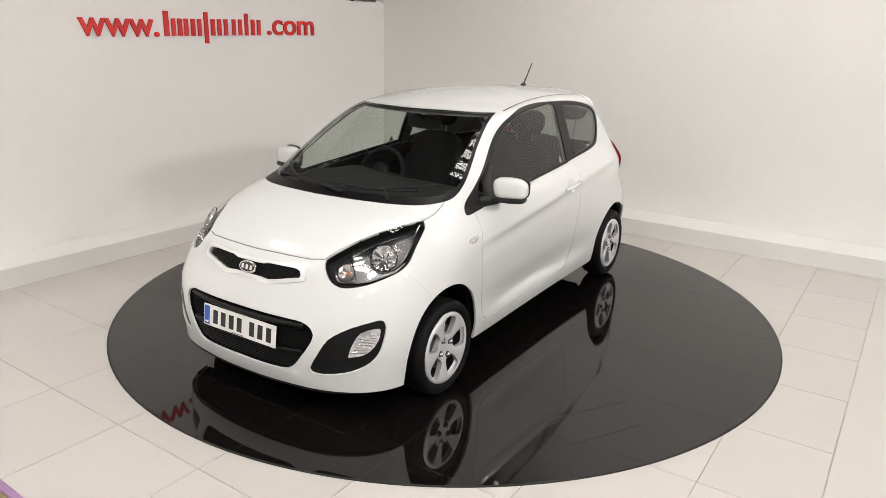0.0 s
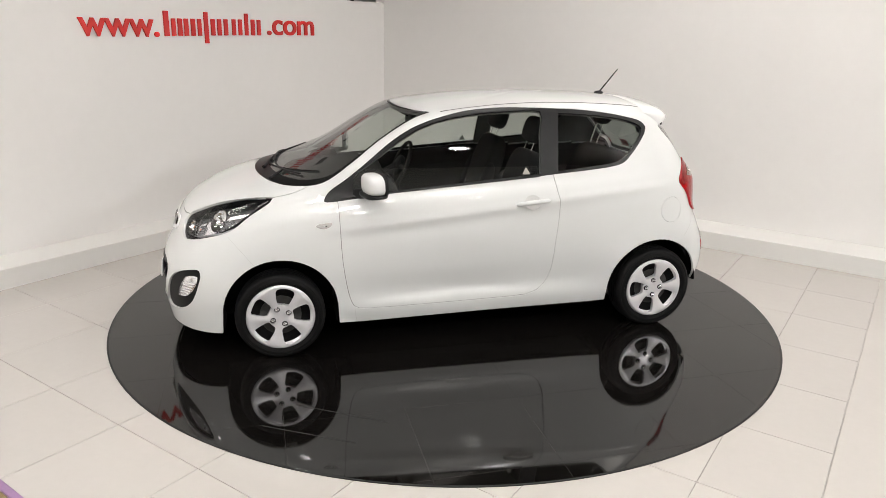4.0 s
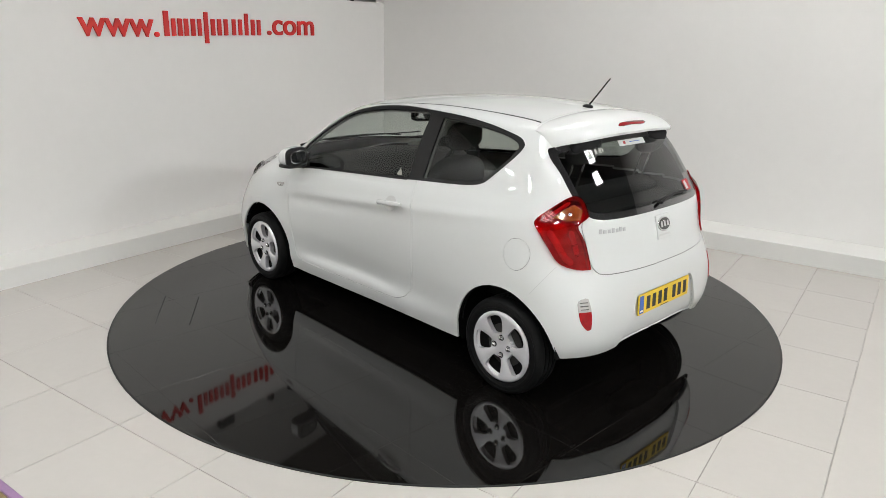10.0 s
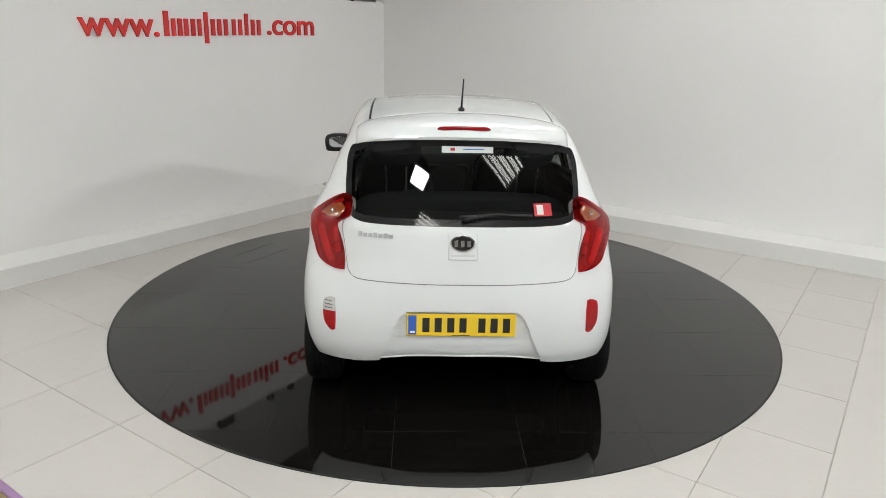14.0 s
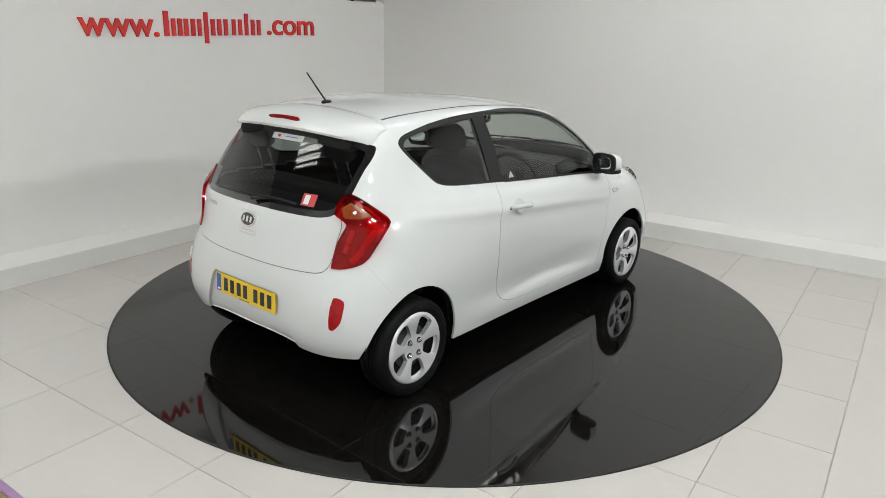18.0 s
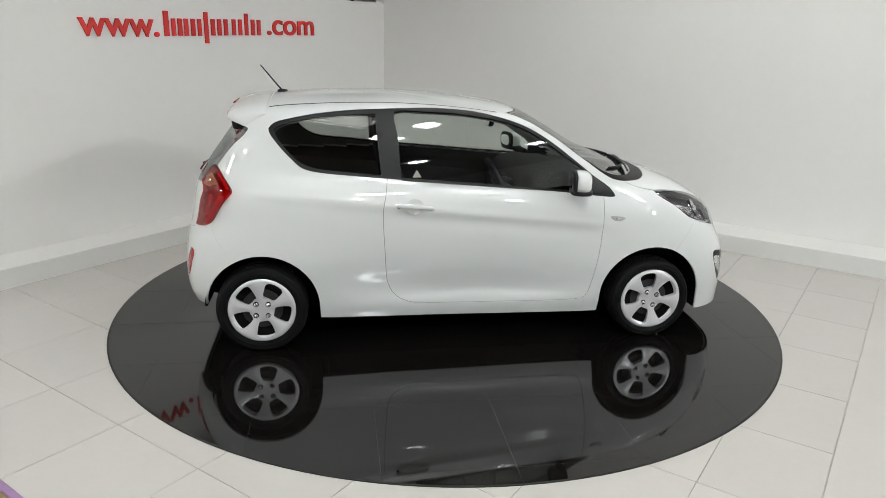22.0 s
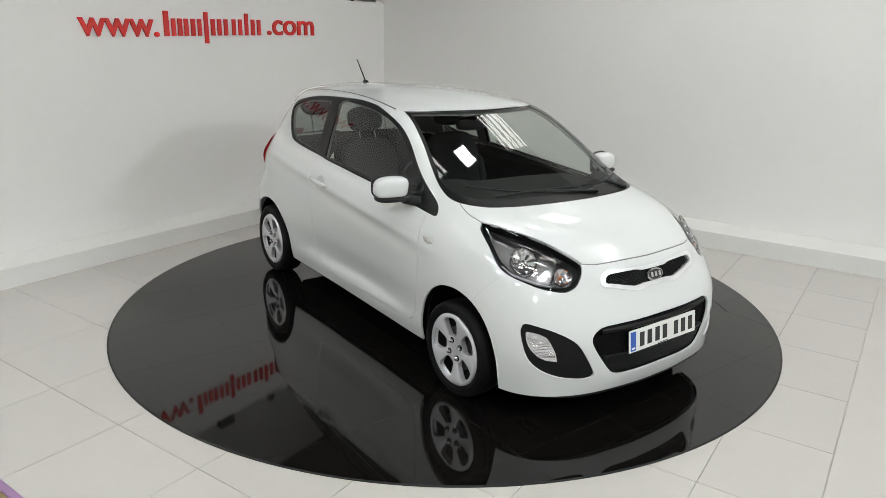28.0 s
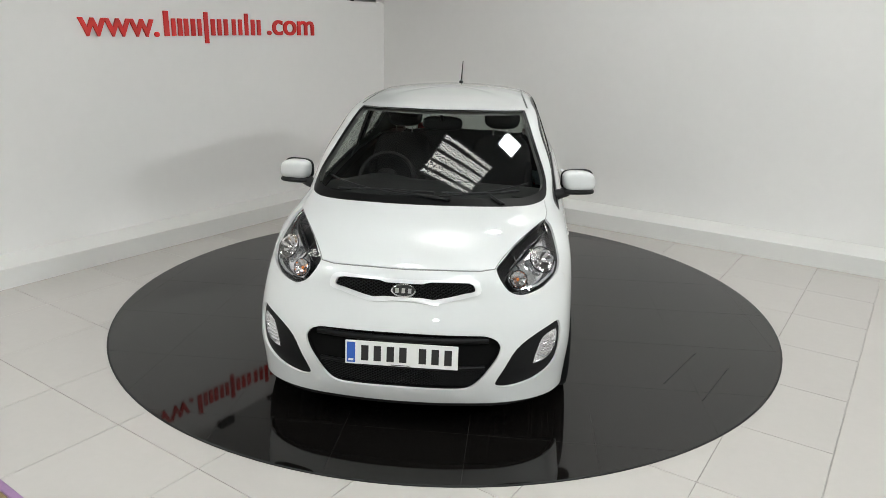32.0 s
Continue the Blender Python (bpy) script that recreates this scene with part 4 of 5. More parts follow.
    sh.take("screen", GLASS_SCREEN, car, "windscreen", "clear windscreen glass", push=-0.002, even="z").visible_shadow = False
    sh.take("rear_glass", BADGE_DARK, car, "rear_window_border", "glossy black border of the rear window", push=0.001, even="x")
    sh.take("rear_clear", GLASS_REAR, car, "rear_window", "dark tinted rear window", push=0.001, even="x").visible_shadow = False
    sh.take("hood", PAINT, car, "bonnet", "white bonnet", depth=0.01)
    sh.take("hatch", PAINT, car, "tailgate", "white tailgate panel", depth=0.01)
    sh.take("front_bumper", PAINT, car, "front_bumper", "white front bumper", depth=0.012)
    sh.take("lip", TRIM_MATT, car, "bumper_lip", "black lower lip of the front bumper", push=-0.004, depth=0.012)
    sh.take("rear_bumper", PAINT, car, "rear_bumper", "white rear bumper", depth=0.012)
    sh.take("surround", SATIN, car, "grille_surround", "satin silver grille frame", push=0.006, depth=0.02)
    sh.take("grille", LINER, car, "upper_grille", "black honeycomb grille backing", push=-0.02)
    sh.take("intake", LINER, car, "lower_intake", "black plastic lower intake", push=-0.03, depth=-0.0175)
    sh.take("recess", PAINT, car, "plate_recess", "recess for the rear plate", push=-0.02, depth=-0.0075)
    for s in (1, -1):
        k = str(s)
        sh.take("fog" + k, TRIM_MATT, car, "fog_surround", "black plastic fog lamp surround", push=-0.0115)
    return sh, doors


def islands(bm):
    """The separate pieces of a mesh, small scraps left out."""
    left = set(bm.faces)
    while left:
        todo = [left.pop()]
        group = []
        while todo:
            f = todo.pop()
            group.append(f)
            for e in f.edges:
                for g in e.link_faces:
                    if g in left:
                        left.discard(g)
                        todo.append(g)
        if len(group) < 12:
            continue
        out = bmesh.new()
        vm = {}
        for f in group:
            for v in f.verts:
                if v not in vm:
                    vm[v] = out.verts.new(v.co)
            out.faces.new([vm[v] for v in f.verts])
        yield out


def lining(sh, car):
    """Trim on the inside of the shell."""
    skip = {sh.names.get(n, 0) for n in ("arch", "door_glass1", "door_glass-1", "quarter_glass1", "quarter_glass-1", "screen", "rear_glass", "rear_clear",
                                          "hood", "grille", "intake", "fog1", "fog-1", "head1", "head-1", "headin1", "headin-1", "front_bumper", "lip", "rear_bumper")}
    sets = {"headlining": [], "pillar_trim": [], "side_trim": []}
    for f in sh.bm.faces:
        c = f.calc_center_median()
        if f[sh.tag] in skip or not -0.45 < c.x < 2.1 or c.z < 0.3:
            continue
        sets["headlining" if c.z > 1.33 else "pillar_trim" if c.z > 1.02 else "side_trim"].append(f)
    for name, mat, label in (("headlining", HEADLINING, "light grey headlining"), ("pillar_trim", PILLAR_TRIM, "grey pillar trim"),
                             ("side_trim", INNER, "black inner door and side trim")):
        out = bmesh.new()
        vm = {}
        for f in sets[name]:
            vs = []
            for v in f.verts:
                if v not in vm:
                    n = sh.normal_at(v.co)
                    vm[v] = out.verts.new(v.co - n * (0.03 if name != "side_trim" else 0.05))
                vs.append(vm[v])
            try:
                out.faces.new(vs)
            except ValueError:
                pass
        for piece in islands(out):
            part(name, piece, mat, car, label, smooth=180)
        out.free()


def strip_on(sh, view, want, pts, width, proud, mat, car, name, label, per=10):
    """A flat moulding laid on the skin along a path."""
    path = smooth_loop(pts, per, closed=False)
    bm = bmesh.new()
    rows = []
    for i, p in enumerate(path):
        a, b = path[max(i - 1, 0)], path[min(i + 1, len(path) - 1)]
        d = Vector((b[0] - a[0], b[1] - a[1])).normalized()
        row = []
        for k, (off, lift) in enumerate(((-0.5, -0.004), (-0.42, proud), (0.42, proud), (0.5, -0.004))):
            q = (p[0] - d.y * width * off, p[1] + d.x * width * off)
            hit, n = sh.project(view, q, want)
            if hit is None:
                row = []
                break
            row.append(bm.verts.new(hit + n * lift))
        if row:
            rows.append(row)
    for r0, r1 in zip(rows, rows[1:]):
        for k in range(3):
            bm.faces.new((r0[k], r0[k + 1], r1[k + 1], r1[k]))
    bmesh.ops.recalc_face_normals(bm, faces=bm.faces)
    return part(name, bm, mat, car, label, smooth=40)


def frame_at(hit, n, upish=Z):
    """Axes on the skin: x across, y up, z outwards."""
    z = n.normalized()
    x = upish.cross(z).normalized()
    y = z.cross(x)
    m = Matrix((x, y, z)).transposed().to_4x4()
    m.translation = hit
    return m


def plate(sh, car, view, want, centre, back, tilt_mat, x):
    """A number plate: blue band and plain bars for its characters."""
    hit, n = sh.project(view, centre, want)
    n = Vector((n.x, 0, n.z)).normalized()
    m = frame_at(hit + n * x, n)
    base = part("number_plate", box(-0.26, 0.26, -0.056, 0.056, -0.004, 0.004, 0.0035, 2, m), tilt_mat, car,
                back + " number plate with black characters")
    part("blue_band", box(-0.252, -0.213, -0.048, 0.048, 0.0035, 0.0048, 0, 1, m), PLATE_BLUE, base, "blue band with a pale mark")
    part("mark", box(-0.244, -0.221, -0.04, -0.03, 0.0045, 0.0054, 0, 1, m), PLATE_WHITE, base)
    xs = [-0.168, -0.110, -0.050, 0.008, 0.098, 0.156, 0.215]
    for k, cx in enumerate(xs):
        part("character", box(cx - 0.017, cx + 0.017, -0.036, 0.036, 0.0036, 0.0052, 0.0, 1, m), PLATE_BLACK, base)
    part("maker_line", box(-0.045, 0.04, -0.0515, -0.0485, 0.0036, 0.005, 0, 1, m), PLATE_BLACK, base)
    return base


def badge(sh, car, view, want, centre, rx, ry, proud=0.004):
    hit, n = sh.project(view, centre, want)
    m = frame_at(hit + n * proud, n)
    e = lambda a, b: [(a * math.cos(t), b * math.sin(t)) for t in (2 * math.pi * k / 36 for k in range(36))]
    bm = prism(e(rx, ry), -0.004, 0.006, bevel=0.003)
    bm.transform(m)
    base = part("badge", bm, CHROME, car, "oval chrome and black maker's badge", smooth=40)
    bm = prism(e(rx * 0.87, ry * 0.8), 0.0045, 0.0075)
    bm.transform(m)
    part("badge_field", bm, BADGE_DARK, base)
    for cx in (-0.5, 0.0, 0.5):
        part("bar", box(cx * rx - rx * 0.14, cx * rx + rx * 0.14, -ry * 0.38, ry * 0.38, 0.0065, 0.0092, 0.0006, 1, m), CHROME, base)


def wheel(car, x, side, spin):
    """Steel wheel with tyre and five-spoke silver cover; axle along y, outer face towards side."""
    front = x > 1                                    # the front wheels stand a little wider and carry the engine
    z0, face, squash = (0.256, 0.802, 0.727) if front else (0.264, 0.790, 0.831)
    hubm = Matrix.Translation((x, side * face, z0)) @ (Matrix.Identity(4) if side > 0 else Matrix.Rotation(math.pi, 4, "Z"))
    turn = hubm @ Matrix.Rotation(radians(spin), 4, "Y") @ Matrix.Diagonal((0.985, 1.0, 0.985, 1.0))
    bm = lathe([(0.02, -0.055), (0.10, -0.05), (0.165, -0.035), (0.182, -0.03), (0.182, -0.15), (0.10, -0.15), (0.02, -0.15)], 48)
    bm.transform(hubm)
    w = part("wheel", bm, LINER, car, "road wheel with a silver five-spoke cover", smooth=40)
    tp = [(0.183, -0.150), (0.192, -0.163), (0.222, -0.170), (0.252, -0.166), (0.268, -0.152), (0.2755, -0.13), (0.277, -0.12)]
    for g in (-0.112, -0.082, -0.052):
        tp += [(0.277, g - 0.004), (0.271, g - 0.003), (0.271, g + 0.003), (0.277, g + 0.004)]
    tp += [(0.277, -0.042), (0.2755, -0.032), (0.268, -0.012), (0.254, -0.001), (0.246, 0.0005), (0.243, -0.001), (0.232, 0.003), (0.218, 0.0015), (0.216, -0.001), (0.203, -0.004), (0.196, -0.012), (0.188, -0.02)]
    bm = lathe([(r if r < 0.2 else 0.2 + (r - 0.2) * squash, h) for r, h in tp], 72)
    bm.transform(hubm)
    part("tyre", bm, RUBBER, w, "black rubber tyre", smooth=35)
    # the cover: a shallow dome with five windows
    dome = bmesh.new()
    segs, rings = 100, [0.0, 0.02, 0.04, 0.06, 0.08, 0.1, 0.12, 0.14, 0.16, 0.174, 0.186, 0.193, 0.197]
    def dish(r):
        return -0.016 + 0.018 * (r / 0.19) ** 2 if r < 0.186 else 0.0015 - ((r - 0.186) / 0.011) ** 2 * 0.010
    def crown(r, a):
        """The spokes stand proud and roll off towards the windows."""
        swell = max(0.0, min(1.0, (r - 0.05) / 0.03)) * max(0.0, min(1.0, (0.186 - r) / 0.02))
        return -0.0055 * swell * math.cos(5 * (a - math.pi / 2))
    rows = []
    for r in rings:
        rows.append([dome.verts.new((r * math.cos(2 * math.pi * k / segs), dish(r) + crown(r, 2 * math.pi * k / segs), r * math.sin(2 * math.pi * k / segs))) for k in range(segs if r else 1)])
    for a, b in zip(rows, rows[1:]):
        for k in range(segs):
            j = (k + 1) % segs
            if len(a) == 1:
                dome.faces.new((a[0], b[k], b[j]))
            else:
                dome.faces.new((a[k], b[k], b[j], a[j]))
    dome.normal_update()
    if dome.faces[:][5].normal.y < 0:
        bmesh.ops.reverse_faces(dome, faces=dome.faces)
    sd = Shell(dome)
    for k in range(5):
        c = math.pi / 2 + 2 * math.pi * k / 5
        ctrl = []
        for r, da in ((0.074, -0.26), (0.0725, 0.0), (0.074, 0.26), (0.083, 0.385), (0.112, 0.385), (0.145, 0.355), (0.166, 0.315), (0.174, 0.20), (0.176, 0), (0.174, -0.20), (0.166, -0.315), (0.145, -0.355), (0.112, -0.385), (0.083, -0.385)):
            ctrl.append((r * math.cos(c + da), r * math.sin(c + da)))
        sd.cut(SIDE, smooth_loop(ctrl, 3), (0, 1, 0), ("hole", [""]))
    cover = sd.take("", ALLOY, w, "wheel_cover", "silver five-spoke wheel cover", depth=0.034)
    cover.data.transform(turn)
    for k in range(4):
        a = math.pi / 2 * k
        bm = lathe([(0.0125, -0.016), (0.0125, -0.006), (0.010, -0.001), (0.0001, 0.0015)], 12)
        bm.transform(turn @ Matrix.Translation((0.050 * math.cos(a), 0, 0.050 * math.sin(a))))
        part("wheel_nut", bm, STEEL, w, "bright wheel nut", smooth=50)
        bm = lathe([(0.0165, -0.018), (0.0165, -0.0125), (0.013, -0.012), (0.013, -0.018)], 16)
        bm.transform(turn @ Matrix.Translation((0.050 * math.cos(a), 0.0, 0.050 * math.sin(a))))
        part("nut_well", bm, LINER, w)
    bm = lathe([(0.0001, -0.045), (0.118, -0.045), (0.118, -0.055), (0.0001, -0.055)], 40)
    bm.transform(hubm)
    part("brake_disc", bm, material_once("brake_steel"), w, "dull steel brake disc", smooth=30)
    return w


MADE = {}


def material_once(name):
    if name not in MADE:
        MADE[name] = material(name, (0.035, 0.034, 0.033), 0.5, metal=0.6, var=0.3, var_scale=30)
    return MADE[name]


def arch_liner(car, x, side):
    """The dark tub over a wheel."""
    bm = bmesh.new()
    rows = []
    for k in range(25):
        a = math.pi * (k / 24 * 1.2 - 0.1)
        c, s = math.cos(a), math.sin(a)
        rows.append([bm.verts.new((x + 0.333 * c, side * y, max(0.272 + 0.333 * s, 0.288 if x < 1 and c < 0 else 0.18))) for y in (0.50, 0.60, 0.742)])
    for a, b in zip(rows, rows[1:]):
        for k in range(2):
            bm.faces.new((a[k], a[k + 1], b[k + 1], b[k]))
    hub = bm.verts.new((x, side * 0.50, 0.2))
    for a, b in zip(rows, rows[1:]):
        bm.faces.new((hub, a[0], b[0]))
    bmesh.ops.recalc_face_normals(bm, faces=bm.faces)
    part("arch_liner", bm, LINER, car, "black wheel arch liner", smooth=60)


def ellipsoid(cx, cy, cz, rx, ry, rz, p=2.6, nu=28, nv=16, m=None):
    """A rounded block (superellipsoid)."""
    bm = bmesh.new()
    sp = lambda v, e: math.copysign(abs(v) ** e, v)
    rows = []
    for j in range(nv + 1):
        b = -math.pi / 2 + math.pi * j / nv
        n = 1 if j in (0, nv) else nu
        rows.append([bm.verts.new((cx + rx * sp(math.cos(b), 2 / p) * sp(math.cos(2 * math.pi * k / nu), 2 / p),
                                   cy + ry * sp(math.cos(b), 2 / p) * sp(math.sin(2 * math.pi * k / nu), 2 / p),
                                   cz + rz * sp(math.sin(b), 2 / p))) for k in range(n)])
    for a, b in zip(rows, rows[1:]):
        for k in range(nu):
            j = (k + 1) % nu
            if len(a) == 1:
                bm.faces.new((a[0], b[j], b[k]))
            elif len(b) == 1:
                bm.faces.new((a[k], a[j], b[0]))
            else:
                bm.faces.new((a[k], a[j], b[j], b[k]))
    bmesh.ops.recalc_face_normals(bm, faces=bm.faces)
    if m is not None:
        bm.transform(m)
    return bm


def door_mirror(sh, car, s):
    """A swept-back white cap on a black lower shell; the glass faces the tail."""
    m = Matrix.Translation((1.845, s * 0.846, 1.021)) @ Matrix.Rotation(radians(13 * s), 4, "Z")
    bm = ellipsoid(0, 0, 0, 0.062, 0.096, 0.060, 3.4)
    for v in bm.verts:                               # rounder front, flat back, lower towards the tip
        if v.co.x < 0:
            v.co.x *= 0.68
        v.co.z *= 1.0 - 0.16 * max(v.co.y * s / 0.096, 0.0) ** 2
        v.co.y += 0.10 * v.co.z * -s
    bm.transform(m)
    cap = part("door_mirror", bm, PAINT, car, "white door mirror on a black foot", smooth=60)
    part("mirror_base", ellipsoid(0.006, -0.006 * s, -0.058, 0.066, 0.096, 0.017, 3.2, m=m), TRIM, cap, "black lower shell", smooth=60)
    bm = tube([(1.92, s * 0.70, 0.94), (1.90, s * 0.735, 0.948), (1.87, s * 0.785, 0.957)], [0.034, 0.030, 0.026], 12)
    part("mirror_arm", bm, TRIM, cap, "black mirror foot", smooth=60)
    part("mirror_rim", ellipsoid(-0.036, 0.0, -0.001, 0.016, 0.099, 0.064, 3.4, m=m), TRIM, cap, "black rim round the mirror glass", smooth=60)
    part("mirror_glass", ellipsoid(-0.0525, 0.0, 0.0, 0.0015, 0.070, 0.041, 3.2, m=m), MIRROR, cap, "mirror glass", smooth=60)


def door_handle(sh, door, s):
    """Pull handle before a pressed cup, whose shade is painted a darker white."""
    w = Vector((0, s, 0))
    hit, n = sh.project(SIDE, (0.885, 0.872), w)
    m = frame_at(hit, n)
    pts = []
    for k in range(13):
        t = k / 12
        xx = (-0.105 + 0.21 * t)
        lift = 0.012 + 0.022 * math.sin(math.pi * t) ** 0.6
        pts.append(Vector((xx, -0.012 + 0.018 * (t if s > 0 else 1 - t), lift)))
    bm = tube(pts, [0.007] + [0.0125] * 11 + [0.007], 12)
    for v in bm.verts:
        v.co.y *= 1.12
    bm.transform(m)
    part("door_handle", bm, PAINT, door, "white pull handle", smooth=60)
    e = [(0.052 * math.cos(t), 0.044 * math.sin(t)) for t in (2 * math.pi * k / 28 for k in range(28))]
    bm = bmesh.new()
    rings = []
    for f, d in ((1.0, 0.0012), (0.93, 0.0002), (0.0, 0.0006)):
        rings.append([bm.verts.new((x * f, y * f, d)) for x, y in e] if f else [bm.verts.new((0, 0, d))])
    for k in range(28):
        j = (k + 1) % 28
        bm.faces.new((rings[0][k], rings[0][j], rings[1][j], rings[1][k]))
        bm.faces.new((rings[1][k], rings[1][j], rings[2][0]))
    bm.transform(m @ Matrix.Translation((0.0, 0.0, 0.001)))
    part("handle_cup", bm, material_shaded_cup(), door, "cup behind the handle, its shade painted in darker white", smooth=60)


def door_lock(sh, door, s):
    hit, n = sh.project(SIDE, (0.792, 0.872), (0, s, 0))
    bm = lathe([(0.009, 0.0), (0.009, 0.002), (0.0001, 0.0025)], 16, "Z")
    bm.transform(frame_at(hit + n * 0.001, n))
    part("door_lock", bm, TRIM, door, "small dark keyhole")


def material_shaded_cup():
    if "cup" not in MADE:
        # Body white darkened: the hollow's shade is in this colour.
        MADE["cup"] = material("white_cup_shade", (0.62, 0.62, 0.61), 0.3, coat=1.0)
    return MADE["cup"]


def side_repeater(sh, car, s):
    hit, n = sh.project(SIDE, (2.123, 0.779), (0, s, 0))
    m = frame_at(hit, n)
    e = [(-0.045, 0.0), (-0.03, 0.011), (0.01, 0.016), (0.042, 0.018), (0.046, 0.010), (0.03, -0.008), (0.0, -0.016), (-0.02, -0.013)]
    if s < 0:
        e = [(-x, y) for x, y in e][::-1]
    bm = prism(smooth_loop(e, 4), -0.002, 0.006, bevel=0.003)
    bm.transform(m)
    rep = part("side_repeater", bm, material_clear(), car, "small clear side indicator", smooth=40)
    part("bulb", ellipsoid(0, 0, 0.004, 0.010, 0.006, 0.0035, 2, 12, 8, m), SILVER_BEZEL, rep, smooth=60)
    part("bulb_socket", ellipsoid(0.012 * s, -0.001, 0.004, 0.006, 0.004, 0.0035, 2, 12, 8, m), BADGE_DARK, rep, smooth=60)


def material_clear():
    if "clear" not in MADE:
        MADE["clear"] = material("clear_indicator_lens", (0.62, 0.60, 0.58), 0.12, coat=1.0, metal=0.3, bump=0.2, bump_scale=150)
    return MADE["clear"]


def tail_ridge(u, z):
    """How far the lamp stands out: a crease runs across it below the amber lens."""
    crease = 0.950 - 0.02 * (u - 0.2)
    return 0.013 * max(0.0, 1 - abs(z - crease) / (0.10 if z > crease else 0.21))


def tail_lamp(sh, car, s):
    k = str(s)
    view, eye = oblique(-1, s)
    lamp = sh.take("tail" + k, RED_GLASS, car, "tail_lamp", "red tail lamp with an amber upper lens", push=0.010, depth=0.008)
    sh.take("tail" + k, LAMP_PAN, lamp, "lamp_housing", "faceted silver back of the lamp", push=-0.030, depth=-0.032)

    def guide(ctrl, radius, down):
        pts = []
        for q in smooth_loop(ctrl, 6, closed=False):
            hit, n = sh.project(view, q, eye)
            pts.append(hit - n * down)
        part("light_guide", tube(pts, [radius * (0.5 if i in (0, len(pts) - 1) else 1.0) for i in range(len(pts))], 12), LAMP_GUIDE, lamp, "pale tube behind the red lens", smooth=60)
    guide([(.262, .925), (.215, .86), (.175, .80), (.13, .765)], 0.019, 0.014)
    guide([(.150, .925), (.128, .86), (.108, .80)], 0.015, 0.016)
    guide([(.165, 1.055), (.235, 1.010), (.290, .965)], 0.010, 0.012)
    me = lamp.data
    for v in me.vertices:
        n = sh.normal_at(v.co)
        hit = sh.tree.find_nearest(v.co)[0]
        if (v.co - hit).dot(n) > 0.005:
            v.co += n * tail_ridge(*seen_in(view, v.co))
    me.attributes.remove(me.attributes["custom_normal"])
    me.set_sharp_from_angle(angle=radians(13))

    def patch(name, ctrl, mat, label, lift):
        """A lens of its own on the lamp's skin."""
        poly = smooth_loop(ctrl, 4)
        mid = (sum(p[0] for p in poly) / len(poly), sum(p[1] for p in poly) / len(poly))
        bm = bmesh.new()
        rings = []

        def at(q, up):
            hit, n = sh.project(view, q, eye)
            return bm.verts.new(hit + n * (0.0102 + tail_ridge(*q) + up))
        for f in (1.0, 0.94, 0.6, 0.3):
            rings.append([at((mid[0] + (p[0] - mid[0]) * f, mid[1] + (p[1] - mid[1]) * f), lift if f < 1 else 0.0) for p in poly])
        c = at(mid, lift)
        nn = len(poly)
        for a, b in zip(rings, rings[1:]):
            for i in range(nn):
                j = (i + 1) % nn
                bm.faces.new((a[i], a[j], b[j], b[i]))
        for i in range(nn):
            bm.faces.new((rings[-1][i], rings[-1][(i + 1) % nn], c))
        bmesh.ops.recalc_face_normals(bm, faces=bm.faces)
        part(name, bm, mat, lamp, label, smooth=30)
    patch("amber_lens", [(.150, 1.038, 0), (.110, 1.012, 0), (.120, .970, 0), (.185, .966, 0), (.245, .978, 0), (.205, 1.012, 0)], AMBER, "amber indicator lens", 0.0015)
    for n in range(3):
        z = .985 + .014 * n
        patch("ridge", [(.128, z), (.16, z + .004), (.20, z + .001), (.20, z - .003), (.16, z), (.128, z - .004)], AMBER, "", 0.003)
    hit, n = sh.project(view, (.168, .995), eye)
    part("indicator_bulb", ellipsoid(0, 0, 0.012, 0.010, 0.010, 0.006, 2, 12, 8, frame_at(hit + n * tail_ridge(.168, .995), n)), CHROME, lamp, "bright bulb top", smooth=60)


